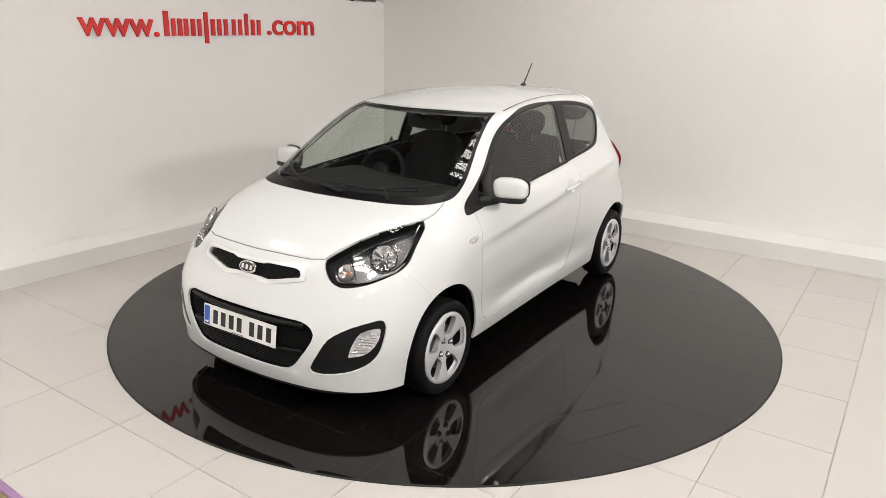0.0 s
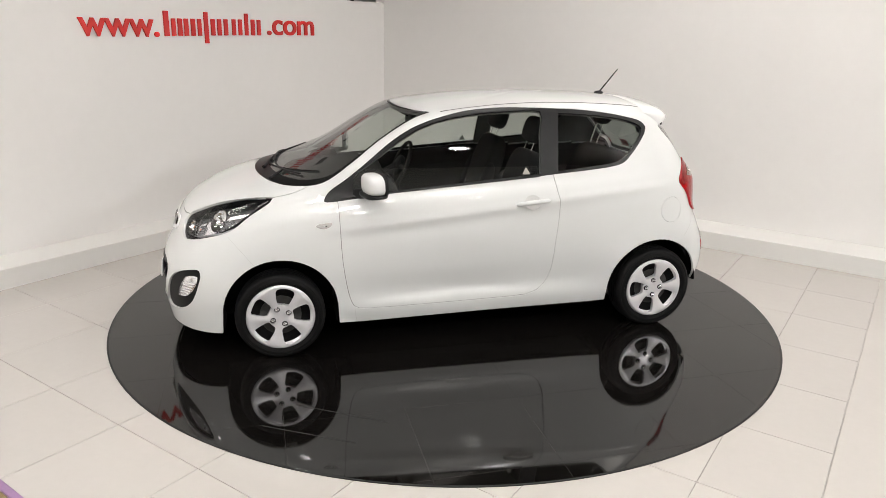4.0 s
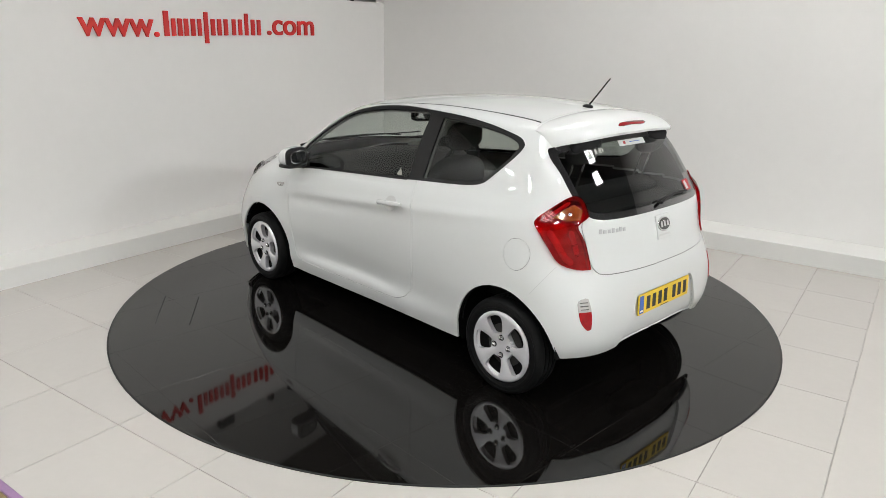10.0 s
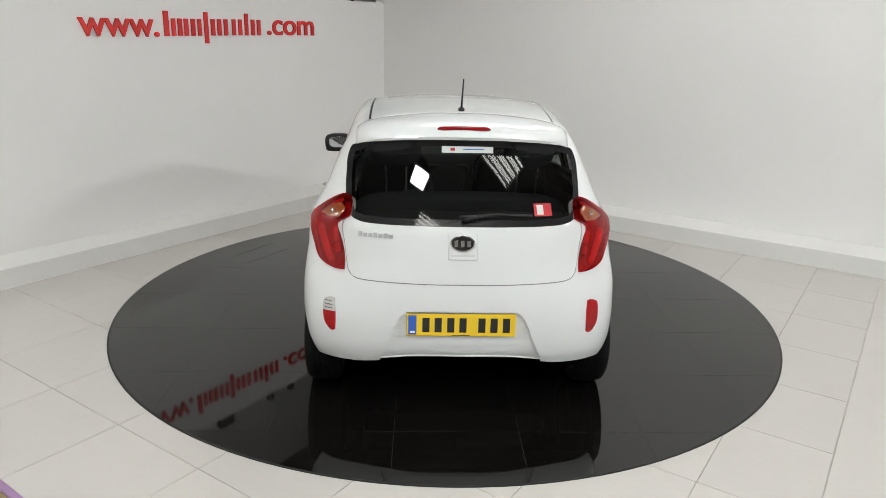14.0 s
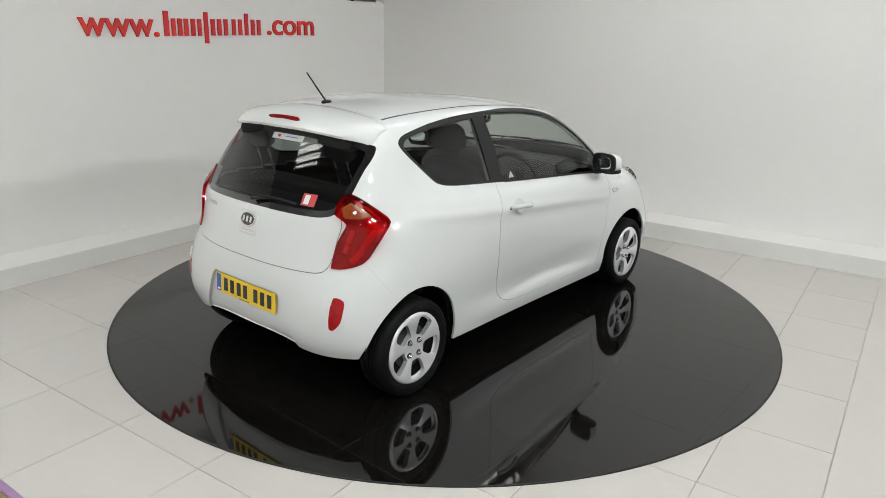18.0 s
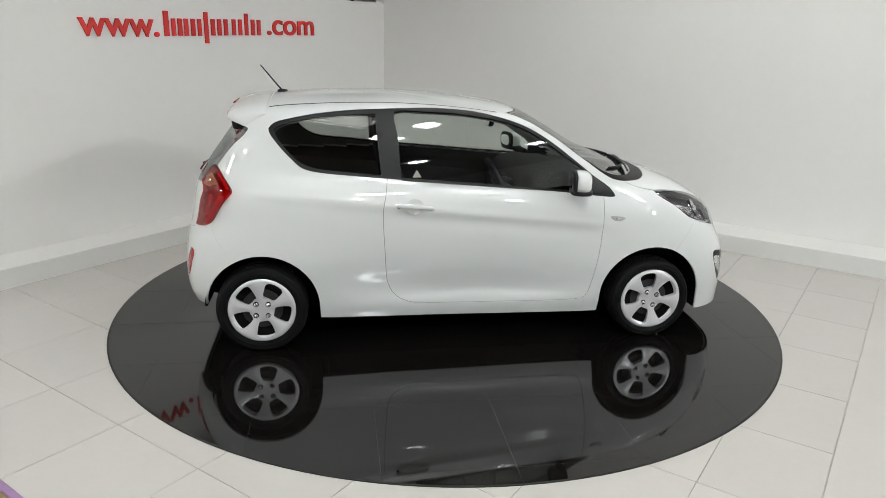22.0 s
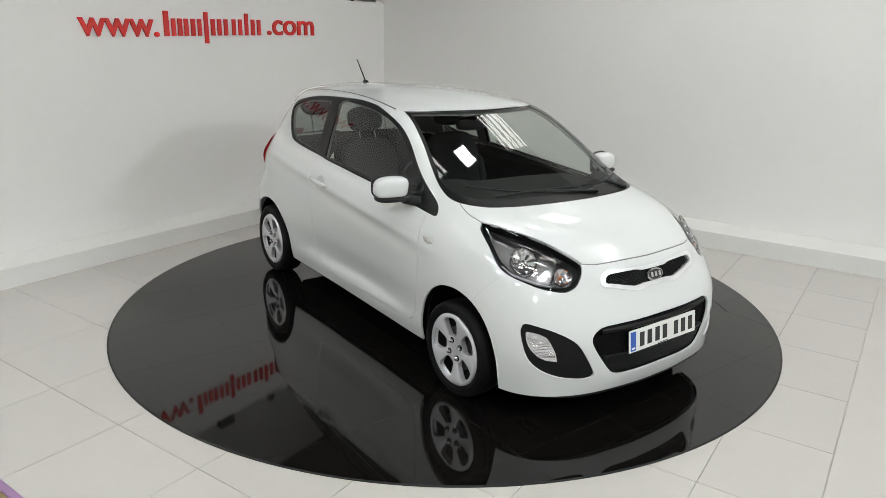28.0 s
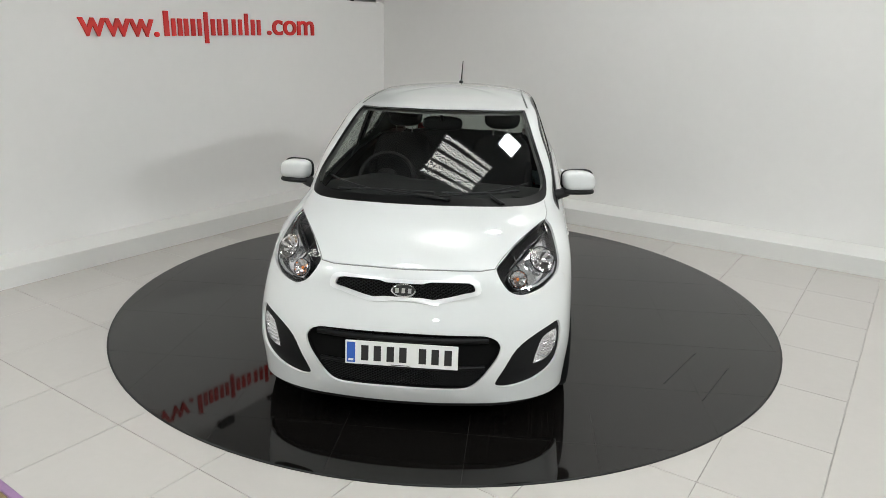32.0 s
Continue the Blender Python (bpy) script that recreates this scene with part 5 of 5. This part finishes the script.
def head_lamp(sh, car, s):
    """Clear lens over a black housing with reflector bowls."""
    k = str(s)
    view, eye = oblique(1, s)
    housing = sh.take("head" + k, TRIM, car, "headlamp", "headlamp with clear lens and black surround", push=-0.055, depth=-0.0425)
    sh.take("headin" + k, LAMP_CHROME, housing, "reflector_pan", "bright silver reflector pan", push=-0.046, depth=0.009)
    for piece in ("head", "headin"):
        lens = sh.take(piece + k, LENS, housing, "lens", "clear plastic lens", push=0.001)
        lens.visible_shadow = False

    def bowl(u, z, r, depth, mat, name, label, tilt=0.25):
        hit, n = sh.project(view, (u, z), eye)
        face = (n + Vector((1.0, 0, 0)) * 0.45).normalized()
        m = frame_at(hit - n * 0.016, face)
        b = lathe([(r * 1.02, 0.006), (r * 0.92, -depth * 0.18), (r * 0.74, -depth * 0.48), (r * 0.52, -depth * 0.74), (r * 0.28, -depth * 0.92), (0.010, -depth)], 18, "Z")
        for v in b.verts:                            # pressed facets
            v.co.z += 0.005 * math.sin(9 * math.atan2(v.co.y, v.co.x) + 40 * v.co.xy.length) * min(v.co.xy.length / r, 1.0)
        b.transform(m)
        part(name, b, mat, housing, label)
        b = lathe([(r * 1.04 + 0.0028 * math.cos(a), 0.005 + 0.0028 * math.sin(a)) for a in (math.pi * q / 3 for q in range(6))], 32, "Z", closed=True)
        b.transform(m)
        part("bowl_ring", b, BADGE_DARK, housing, "dark rim round the bowl", smooth=60)
        b = ellipsoid(0, 0, -depth * 0.5, r * 0.20, r * 0.20, depth * 0.42, 2, 12, 8, m)
        return m, b
    m, b = bowl(1.775, .803, .062, .024, REFLECTOR, "main_reflector", "faceted bright reflector bowl")
    part("bulb_cap", b, CHROME, housing, smooth=60)
    m, b = bowl(1.965, .746, .040, .018, REFLECTOR, "indicator_reflector", "small bright indicator bowl")
    part("indicator_bulb", b, AMBER_BULB, housing, "orange bulb", smooth=60)
    # silver lip under the bowls
    pts = []
    for u, z in ((1.67, .772), (1.73, .742), (1.80, .728), (1.87, .712), (1.93, .704)):
        hit, n = sh.project(view, (u, z), eye)
        pts.append(hit - n * 0.02)
    part("lower_bezel", tube(pts, [0.003, 0.006, 0.007, 0.006, 0.003], 10), SILVER_BEZEL, housing, "silver lower bezel", smooth=60)
    # dark brow over the bowls and a bright blade in the rear corner
    pts = []
    for u, z in ((1.64, .884), (1.74, .868), (1.83, .848), (1.92, .815), (1.99, .782)):
        hit, n = sh.project(view, (u, z), eye)
        pts.append(hit - n * 0.026)
    part("brow", tube(pts, [0.004, 0.008, 0.009, 0.008, 0.004], 8), BADGE_DARK, housing, "black brow over the bowls", smooth=60)
    pts = []
    for u, z in ((1.548, .912), (1.572, .893), (1.596, .872)):
        hit, n = sh.project(view, (u, z), eye)
        pts.append(hit - n * 0.014)
    part("corner_blade", tube(pts, [0.003, 0.006, 0.003], 8), CHROME, housing, smooth=60)
    pts = []
    for u, z in ((1.90, .845), (1.93, .80), (1.93, .76), (1.925, .72)):
        hit, n = sh.project(view, (u, z), eye)
        pts.append(hit - n * 0.02)
    part("divider", tube(pts, [0.003, 0.005, 0.005, 0.003], 8), BADGE_DARK, housing, smooth=60)


def fog_lamp(sh, car, s):
    k = str(s)
    back = sh.take("foglens" + k, LAMP_CHROME, car, "fog_lamp", "clear daytime lamp in the bumper", push=-0.016, depth=-0.006)
    sh.take("foglens" + k, LENS, back, "lens", "clear lens", push=-0.006).visible_shadow = False
    view, eye = oblique(1, s)
    for z, u0, u1 in ((.388, 1.905, 1.978), (.404, 1.885, 1.968), (.420, 1.872, 1.958), (.436, 1.862, 1.948), (.452, 1.852, 1.938)):
        pts = []
        for u in (u0, (u0 + u1) / 2, u1):
            hit, n = sh.project(view, (u, z), eye)
            pts.append(hit - n * 0.0145)
        part("reflector_rib", tube(pts, 0.0045, 6), CHROME if z < .41 else REFLECTOR, back, smooth=60)
    for u, z, r in ((1.875, .476, .012),):
        hit, n = sh.project(view, (u, z), eye)
        m = frame_at(hit - n * 0.016, n)
        part("bulb", ellipsoid(0, 0, 0.0, r, r, 0.008, 2, 14, 8, m), material_clear(), back, smooth=60)


def spoiler(sh, car):
    """The lip that carries the roof on over the rear window."""
    prof = [(0.06, -0.004), (0.045, 0.0015), (0.0, -0.001), (-.06, -0.007), (-.11, -0.020), (-.155, -0.041), (-.186, -0.066), (-.203, -0.088), (-.197, -0.102), (-.16, -0.105), (-.07, -0.10)]
    bm = bmesh.new()
    rows = []
    N = 40
    for i in range(N + 1):
        y = -0.53 + 1.06 * i / N
        q = abs(y) / 0.53
        hit, n = sh.project(TOP, (0.06, y), (0, 0, 1))
        keep = 1 - 0.15 * q ** 2 - 0.40 * max(0, (q - 0.75) / 0.25) ** 2
        row = []
        for x, dz in prof:
            thin = 1 - 0.25 * q ** 2
            row.append(bm.verts.new((0.06 + (x - 0.06) * keep, y, hit.z + dz * thin)))
        rows.append(row)
    for a, b in zip(rows, rows[1:]):
        for k in range(len(prof) - 1):
            bm.faces.new((a[k], b[k], b[k + 1], a[k + 1]))
    bm.faces.new(rows[0])
    bm.faces.new(rows[-1][::-1])
    bmesh.ops.recalc_face_normals(bm, faces=bm.faces)
    sp = part("roof_spoiler", bm, PAINT, car, "white roof-edge spoiler", smooth=50)
    for s in (1, -1):
        pts = []
        for k in range(13):
            y = 0.5 * k / 12
            hit, n = sh.project(TOP, (0.066, s * y), (0, 0, 1))
            pts.append(hit + n * 0.0002)
        part("spoiler_seam", tube(pts, 0.0018, 6), FINE_SEAM, sp, "fine dark seam along the roof")
    # brake lamp let into it
    pts = smooth_loop([(-.128, -.004), (-.11, .009), (0, .013), (.11, .009), (.128, -.004), (.10, -.011), (0, -.008), (-.10, -.011)], 5)
    n = Vector((-0.62, 0, 0.78)).normalized()
    bm = prism(pts, -0.01, 0.004, bevel=0.002)
    bm.transform(frame_at(Vector((-0.171, 0.0, 1.391)), n))
    part("high_stop_lamp", bm, DEEP_RED, sp, "red high-level stop lamp", smooth=40)


def wiper(name, car, pts, arm, mat=None):
    w = part(name, tube(arm, [0.010, 0.008, 0.006], 8), TRIM, car, "black wiper arm", smooth=50)
    part("wiper_blade", tube(pts, 0.006, 6), TRIM, w, "rubber wiper blade", smooth=50)
    part("wiper_pivot", ellipsoid(*arm[0], 0.013, 0.013, 0.009, 2, 14, 8), SCUTTLE, w, smooth=60)


def seat(car, x, y, label):
    tilt = Matrix.Translation((x, y, 0.0))
    s = part("seat", ellipsoid(0.10, 0, 0.50, 0.25, 0.23, 0.095, 4, 32, 14, tilt), FABRIC, car, label, smooth=60)
    back = Matrix.Translation((x - 0.13, y, 0.515)) @ Matrix.Rotation(radians(-17), 4, "Y")
    bm = ellipsoid(0, 0, 0.30, 0.065, 0.225, 0.33, 4, 32, 14, back)
    part("backrest", bm, FABRIC, s, smooth=60)
    for dy in (-0.21, 0.21):
        part("bolster", ellipsoid(0.035, dy, 0.22, 0.05, 0.035, 0.22, 2.6, 16, 10, back), FABRIC, s, smooth=60)
    part("headrest", ellipsoid(0.02, 0, 0.758, 0.05, 0.13, 0.085, 3, 24, 12, back), FABRIC, s, "black headrest", smooth=60)
    for dy in (-0.06, 0.06):
        part("headrest_post", tube([back @ Vector((0.02, dy, 0.58)), back @ Vector((0.02, dy, 0.74))], 0.0045, 8), CHROME, s)


def cabin(car):
    seat(car, 1.06, 0.36, "black fabric front seat")
    seat(car, 1.06, -0.36, "black fabric front seat")
    bench = part("rear_bench", ellipsoid(0.33, 0, 0.50, 0.26, 0.58, 0.10, 5, 36, 12), FABRIC, car, "black fabric rear bench", smooth=60)
    back = Matrix.Translation((0.13, 0, 0.52)) @ Matrix.Rotation(radians(-20), 4, "Y")
    part("backrest", ellipsoid(0, 0, 0.27, 0.06, 0.57, 0.29, 5, 36, 12, back), FABRIC, bench, smooth=60)
    for y in (-0.33, 0.33):
        part("headrest", ellipsoid(0.035, y, 0.785, 0.045, 0.125, 0.082, 2.6, 24, 12, back), FABRIC, bench, "black rear headrest", smooth=60)
        for dy in (-0.05, 0.05):
            part("headrest_post", tube([back @ Vector((0.02, y + dy, 0.54)), back @ Vector((0.03, y + dy, 0.73))], 0.006, 8), CHROME, bench)
    # dashboard swept under the windscreen
    bm = bmesh.new()
    prof = [(1.62, 0.52), (1.60, 0.66), (1.60, 0.80), (1.63, 0.90), (1.70, 0.955), (1.82, 0.975), (2.0, 0.965), (2.2, 0.955), (2.32, 0.93)]
    rows = []
    for i in range(25):
        y = -0.64 + 1.28 * i / 24
        q = abs(y) / 0.64
        hump = 0.05 * math.exp(-((y + 0.36) / 0.17) ** 2)
        rows.append([bm.verts.new((x - 0.10 * q ** 2 * (x > 1.9), y, z - 0.02 * q ** 2 + hump * math.exp(-((x - 1.66) / 0.09) ** 2))) for x, z in prof])
    for a, b in zip(rows, rows[1:]):
        for k in range(len(prof) - 1):
            bm.faces.new((a[k], b[k], b[k + 1], a[k + 1]))
    bmesh.ops.recalc_face_normals(bm, faces=bm.faces)
    dash = part("dashboard", bm, INNER, car, "black moulded dashboard", smooth=60)
    part("centre_console", ellipsoid(1.64, 0, 0.72, 0.07, 0.14, 0.16, 5, 24, 12), INNER, dash, smooth=60)
    for y in (-0.56, -0.10, 0.10, 0.56):
        part("air_vent", ellipsoid(1.615, y, 0.86, 0.02, 0.055, 0.035, 3, 20, 10), TRIM, dash, smooth=60)
    # steering wheel, on the right
    m = Matrix.Translation((1.47, -0.36, 0.90)) @ Matrix.Rotation(radians(66), 4, "Y")
    ring = lathe([(0.18 + 0.014 * math.cos(a), 0.014 * math.sin(a)) for a in (2 * math.pi * k / 10 for k in range(10))], 40, "Z", closed=True)
    ring.transform(m)
    sw = part("steering_wheel", ring, INNER, car, "black three-spoke steering wheel", smooth=60)
    part("hub", ellipsoid(0, 0, 0.01, 0.075, 0.07, 0.03, 2.6, 20, 10, m), INNER, sw, smooth=60)
    for a in (0, 90, -90):
        p = m @ Matrix.Rotation(radians(a), 4, "Z")
        part("spoke", tube([p @ Vector((0.05, 0, 0.005)), p @ Vector((0.12, 0, 0.0)), p @ Vector((0.178, 0, 0))], [0.022, 0.014, 0.012], 10), INNER, sw, smooth=60)
    part("column", tube([m @ Vector((0, 0, 0)), Vector((1.66, -0.36, 0.80))], 0.04, 14), INNER, sw, smooth=60)
    # inside mirror and visors
    mr = part("inside_mirror", ellipsoid(1.47, 0.0, 1.28, 0.020, 0.128, 0.045, 3, 24, 12), TRIM, car, "black inside mirror", smooth=60)
    part("stalk", tube([(1.48, 0, 1.30), (1.56, 0, 1.345)], 0.012, 8), TRIM, mr)
    part("glass", ellipsoid(1.452, 0, 1.28, 0.004, 0.118, 0.037, 3, 24, 10), MIRROR, mr, smooth=60)
    for y in (-0.27, 0.27):
        part("sun_visor", ellipsoid(1.40, y, 1.36, 0.075, 0.16, 0.010, 4, 24, 8, Matrix.Identity(4)), HEADLINING, car, "grey sun visor", smooth=60)
    part("floor_pan", box(-0.12, 2.55, -0.50, 0.50, 0.165, 0.30, 0.02, 2), LINER, car, "black underside")
    part("floor_pan", box(0.37, 1.98, -0.735, 0.735, 0.168, 0.28, 0.02, 2), LINER, car, "black underside")
    part("firewall", box(2.02, 2.06, -0.62, 0.62, 0.25, 0.95, 0.01, 2), LINER, car, "dark bulkhead")
    part("load_floor", box(-0.40, 0.14, -0.49, 0.49, 0.55, 0.60, 0.01, 2), INNER, car, "dark luggage floor")
    part("parcel_shelf", box(-0.26, 0.02, -0.52, 0.52, 0.95, 0.965, 0.004, 2), INNER, car, "black parcel shelf")
    part("engine_tray", box(2.42, 2.98, -0.44, 0.44, 0.17, 0.24, 0.03, 2), LINER, car, "black front undertray")
    part("silencer", ellipsoid(-0.24, -0.22, 0.31, 0.09, 0.22, 0.07, 3, 24, 12), LINER, car, smooth=60)


def undertray(car, keep, label):
    """A black plate that closes the shell from below, inside its lower edge."""
    edge = [Vector(p) for p in body_grid()[0] if keep(p[0])]
    bm = bmesh.new()
    rows = []
    for p in edge:
        y = max(p.y - 0.02, 0.0)
        x = p.x + (0.036 if p.x < 1 else -0.02)
        rows.append([bm.verts.new((x, y * f, p.z + h)) for f, h in ((1, 0.004), (-1, 0.004), (-1, 0.02), (1, 0.02))])
    for a, b in zip(rows, rows[1:]):
        for k in range(4):
            q = [a[k], a[(k + 1) % 4], b[(k + 1) % 4], b[k]]
            bm.faces.new(q)
    bmesh.ops.remove_doubles(bm, verts=bm.verts, dist=1e-5)
    bmesh.ops.recalc_face_normals(bm, faces=bm.faces)
    part("undertray", bm, LINER, car, label)


def car_thing():
    car = new("hatchback_car")
    tagged(car, "white three-door hatchback parked on the turntable", "car")
    sh, doors = build_body(car)
    lining(sh, car)
    cabin(car)
    for s in (1, -1):
        door_mirror(sh, car, s)
        door_handle(sh, doors[s], s)
        side_repeater(sh, car, s)
        tail_lamp(sh, car, s)
        head_lamp(sh, car, s)
        fog_lamp(sh, car, s)
        for cx in (2.375, 0.008):
            arch_liner(car, cx, s)
        strip_on(sh, TOP, (0, 0, 1), [(1.40, s * .530), (1.18, s * .512), (.9, s * .494), (.5, s * .484), (.07, s * .468)], 0.013, 0.0006, TRIM, car,
                 "roof_strip", "black roof channel strip")
        k = str(s)
        strip_on(sh, SIDE, (0, s, 0), [(2.645, .725), (2.575, .647), (2.513, .570)], 0.003, 0.0006, FINE_SEAM, car, "bumper_seam", "fine seam between wing and bumper")
        strip_on(sh, SIDE, (0, s, 0), [(-.262, .755), (-.228, .688), (-.176, .612)], 0.003, 0.0006, FINE_SEAM, car, "bumper_seam", "fine seam between wing and bumper")
        strip_on(sh, SIDE, (0, s, 0), [(1.955, .262), (1.95, .22), (1.945, .187)], 0.003, 0.0006, FINE_SEAM, car, "sill_seam", "fine seam in the sill")
        lamp = sh.take("rearfog" + k, RED_LENS, car, "rear_reflector", "red rear lamp in the bumper", push=0.004, depth=0.01)
        # sill seam and waist seal
        strip_on(sh, SIDE, (0, s, 0), [(2.02, .924), (1.71, .947), (1.18, .988), (.82, 1.016)], 0.012, 0.004, TRIM, car, "window_seal", "black waist seal")
        tri = sh.project(SIDE, (.905, 1.045), (0, s, 0))
        bm = prism([(-.026, -.018), (.026, -.018), (0, .026)], 0.0, 0.0006)
        bm.transform(frame_at(tri[0] - tri[1] * 0.004, tri[1]))
        part("window_sticker", bm, STICKER_PALE, car, "small pale triangular sticker")
    door_lock(sh, doors[-1], -1)
    clear = sh.take("reversing", material_clear(), car, "reversing_lens", "clear ribbed reversing lens", push=0.004, depth=0.01)
    for z in (.556, .572, .588):
        hit0, n0 = sh.project(FRONT, (.617, z), (-1, 0, 0))
        hit1, n1 = sh.project(FRONT, (.655, z), (-1, 0, 0))
        part("lens_rib", tube([hit0 + n0 * 0.004, hit1 + n1 * 0.004], 0.003, 6), CHROME, clear, smooth=60)
    spoiler(sh, car)
    undertray(car, lambda x: x < -0.33, "black plastic rear undertray")
    undertray(car, lambda x: x > 2.72, "black plastic front undertray")
    for x, s, spin in ((2.382, 1, -155), (0.0, 1, 91), (2.382, -1, -61), (0.0, -1, 43)):
        wheel(car, x, s, spin)
    plate(sh, car, FRONT, (1, 0, 0), (0.005, 0.423), "white front", PLATE_WHITE, -0.014)
    plate(sh, car, FRONT, (-1, 0, 0), (0.003, 0.502), "yellow rear", PLATE_YELLOW, -0.012)
    badge(sh, car, FRONT, (1, 0, 0), (0.0, 0.70), 0.058, 0.030)
    badge(sh, car, FRONT, (-1, 0, 0), (0.005, 0.887), 0.060, 0.040, 0.006)
    # meshes: slanting wires behind the frames
    def mesh(half, name, label, z0, z1, back):
        inner = smooth_loop(half + [(-p[0], *p[1:]) for p in half[-2:0:-1]], 3)
        for d in (1, -1):
            wires = bmesh.new()
            for i in range(-26, 27):
                run = []
                for j in range(0, 25):
                    z = z0 + (z1 - z0) * j / 24
                    y = i * 0.024 + d * (j - 12) * 0.0062
                    if inside((y, z), inner):
                        hit, n = sh.project(FRONT, (y, z), (1, 0, 0))
                        if hit is not None:
                            run.append(hit - n * back)
                if len(run) > 1:
                    join(wires, tube(run[::3] + [run[-1]] if len(run) > 4 else run, 0.0026, 5))
            part(name, wires, SCUTTLE, car, label, smooth=60)
    mesh(GRILLE_IN, "grille_mesh", "black diamond grille mesh", 0.66, 0.7464, 0.007)
    mesh(INTAKE, "intake_mesh", "black diamond mesh in the lower intake", 0.268, 0.352, 0.022)
    # intake bars
    outline = smooth_loop(INTAKE + [(-p[0], *p[1:]) for p in INTAKE[-2:0:-1]], 3)
    for z, r in ((.497, .016), (.362, .010)):
        run = []
        for i in range(-46, 47):
            y = i * 0.01
            if inside((y, z), offset_loop(outline, -0.012)):
                hit, n = sh.project(FRONT, (y, z), (1, 0, 0))
                run.append(hit - n * (0.022 if z < 0.4 else 0.014))
        part("intake_bar", tube(run[::4] + [run[-1]], r, 8), SCUTTLE, car, "black intake bar", smooth=60)
    # tailgate fittings
    hit, n = sh.project(FRONT, (0.003, 0.842), (-1, 0, 0))
    m = frame_at(hit, n)
    grip = part("tailgate_handle", box(-.068, .068, -.03, .098, -.006, .005, .004, 2, m), PAINT, car, "white tailgate grip panel round the badge")
    # No recess here: a flat darker strip paints the slot's shadow.
    part("grip_slot_shade", box(-.055, .055, -.014, -.004, .0045, .0056, 0, 1, m), FINE_SEAM, grip, "flat strip painted as the shadow in the grip slot")
    for k in range(7):
        y = 0.488 - 0.0245 * k
        hit, n = sh.project(FRONT, (y, 0.913), (-1, 0, 0))
        m = frame_at(hit, n)
        hgt = 0.016 if k in (0, 3, 5) else 0.011
        part("model_badge", box(-.009, .009, -.011, hgt - .004, -.001, .003, .001, 1, m), SILVER_BEZEL, car, "silver model name as plain bars")
    # stickers inside the rear window
    for y, z, w, h, mat in ((-0.02, 1.288, .125, .017, STICKER_WHITE), (0.052, 1.289, .011, .008, STICKER_RED), (-0.05, 1.289, .05, .002, PLATE_BLUE), (-0.375, 1.035, .043, .032, STICKER_RED), (-0.362, 1.035, .016, .024, STICKER_WHITE)):
        hit, n = sh.project(FRONT, (y, z), (-1, 0, 0))
        lift = 0.002 if z == 1.288 or y == -0.375 else 0.003
        part("rear_sticker", box(-w, w, -h, h, 0, 0.0005, 0, 1, frame_at(hit + n * lift, n)), mat, car, "printed sticker on the rear window")
    # aerial
    base = part("aerial", ellipsoid(0.118, 0, 1.452, 0.034, 0.017, 0.014, 2.2, 20, 10), TRIM, car, "black roof aerial", smooth=60)
    part("mast", tube([(0.112, 0, 1.460), (0.05, 0, 1.535), (-0.012, 0, 1.612)], [0.0055, 0.0045, 0.0035], 8), TRIM, base, smooth=60)
    # wipers
    def on(x, y, lift=0.007):
        hit, n = sh.project(TOP, (x, y), (0, 0, 1))
        return hit + n * lift
    wiper("wiper", car, [on(2.285, -.47), on(2.325, -.32), on(2.352, -.14), on(2.365, .06)], [on(2.43, .14), on(2.40, 0), on(2.355, -.18)])
    wiper("wiper", car, [on(2.36, .10), on(2.345, .24), on(2.30, .38), on(2.225, .50)], [on(2.395, .42), on(2.36, .38), on(2.318, .34)])
    edge = [on(2.395 - 0.27 * (i * 0.05 / 0.55) ** 2, i * 0.05, 0.002) for i in range(-11, 12)]
    part("scuttle_seal", tube(edge, 0.005, 6), TRIM, car, "black rubber seal along the windscreen foot", smooth=60)
    def rear(y, z, lift=0.012):
        hit, n = sh.project(FRONT, (y, z), (-1, 0, 0))
        return hit + n * lift
    wiper("rear_wiper", car, [rear(0.02, 1.0), rear(-.16, 1.012), rear(-.32, 1.008)], [rear(0.0, .985, .02), rear(-.08, 1.0, .02), rear(-.17, 1.013, .016)])
    return car


car_ob = car_thing()


def motions():
    rows = [(float(t), Matrix.Rotation(radians(a), 4, "Z")) for t, a in enumerate(TURN)]
    walk(turntable_thing, rows)
    walk(car_ob, [(t, m @ CAR_SET) for t, m in rows])


motions()
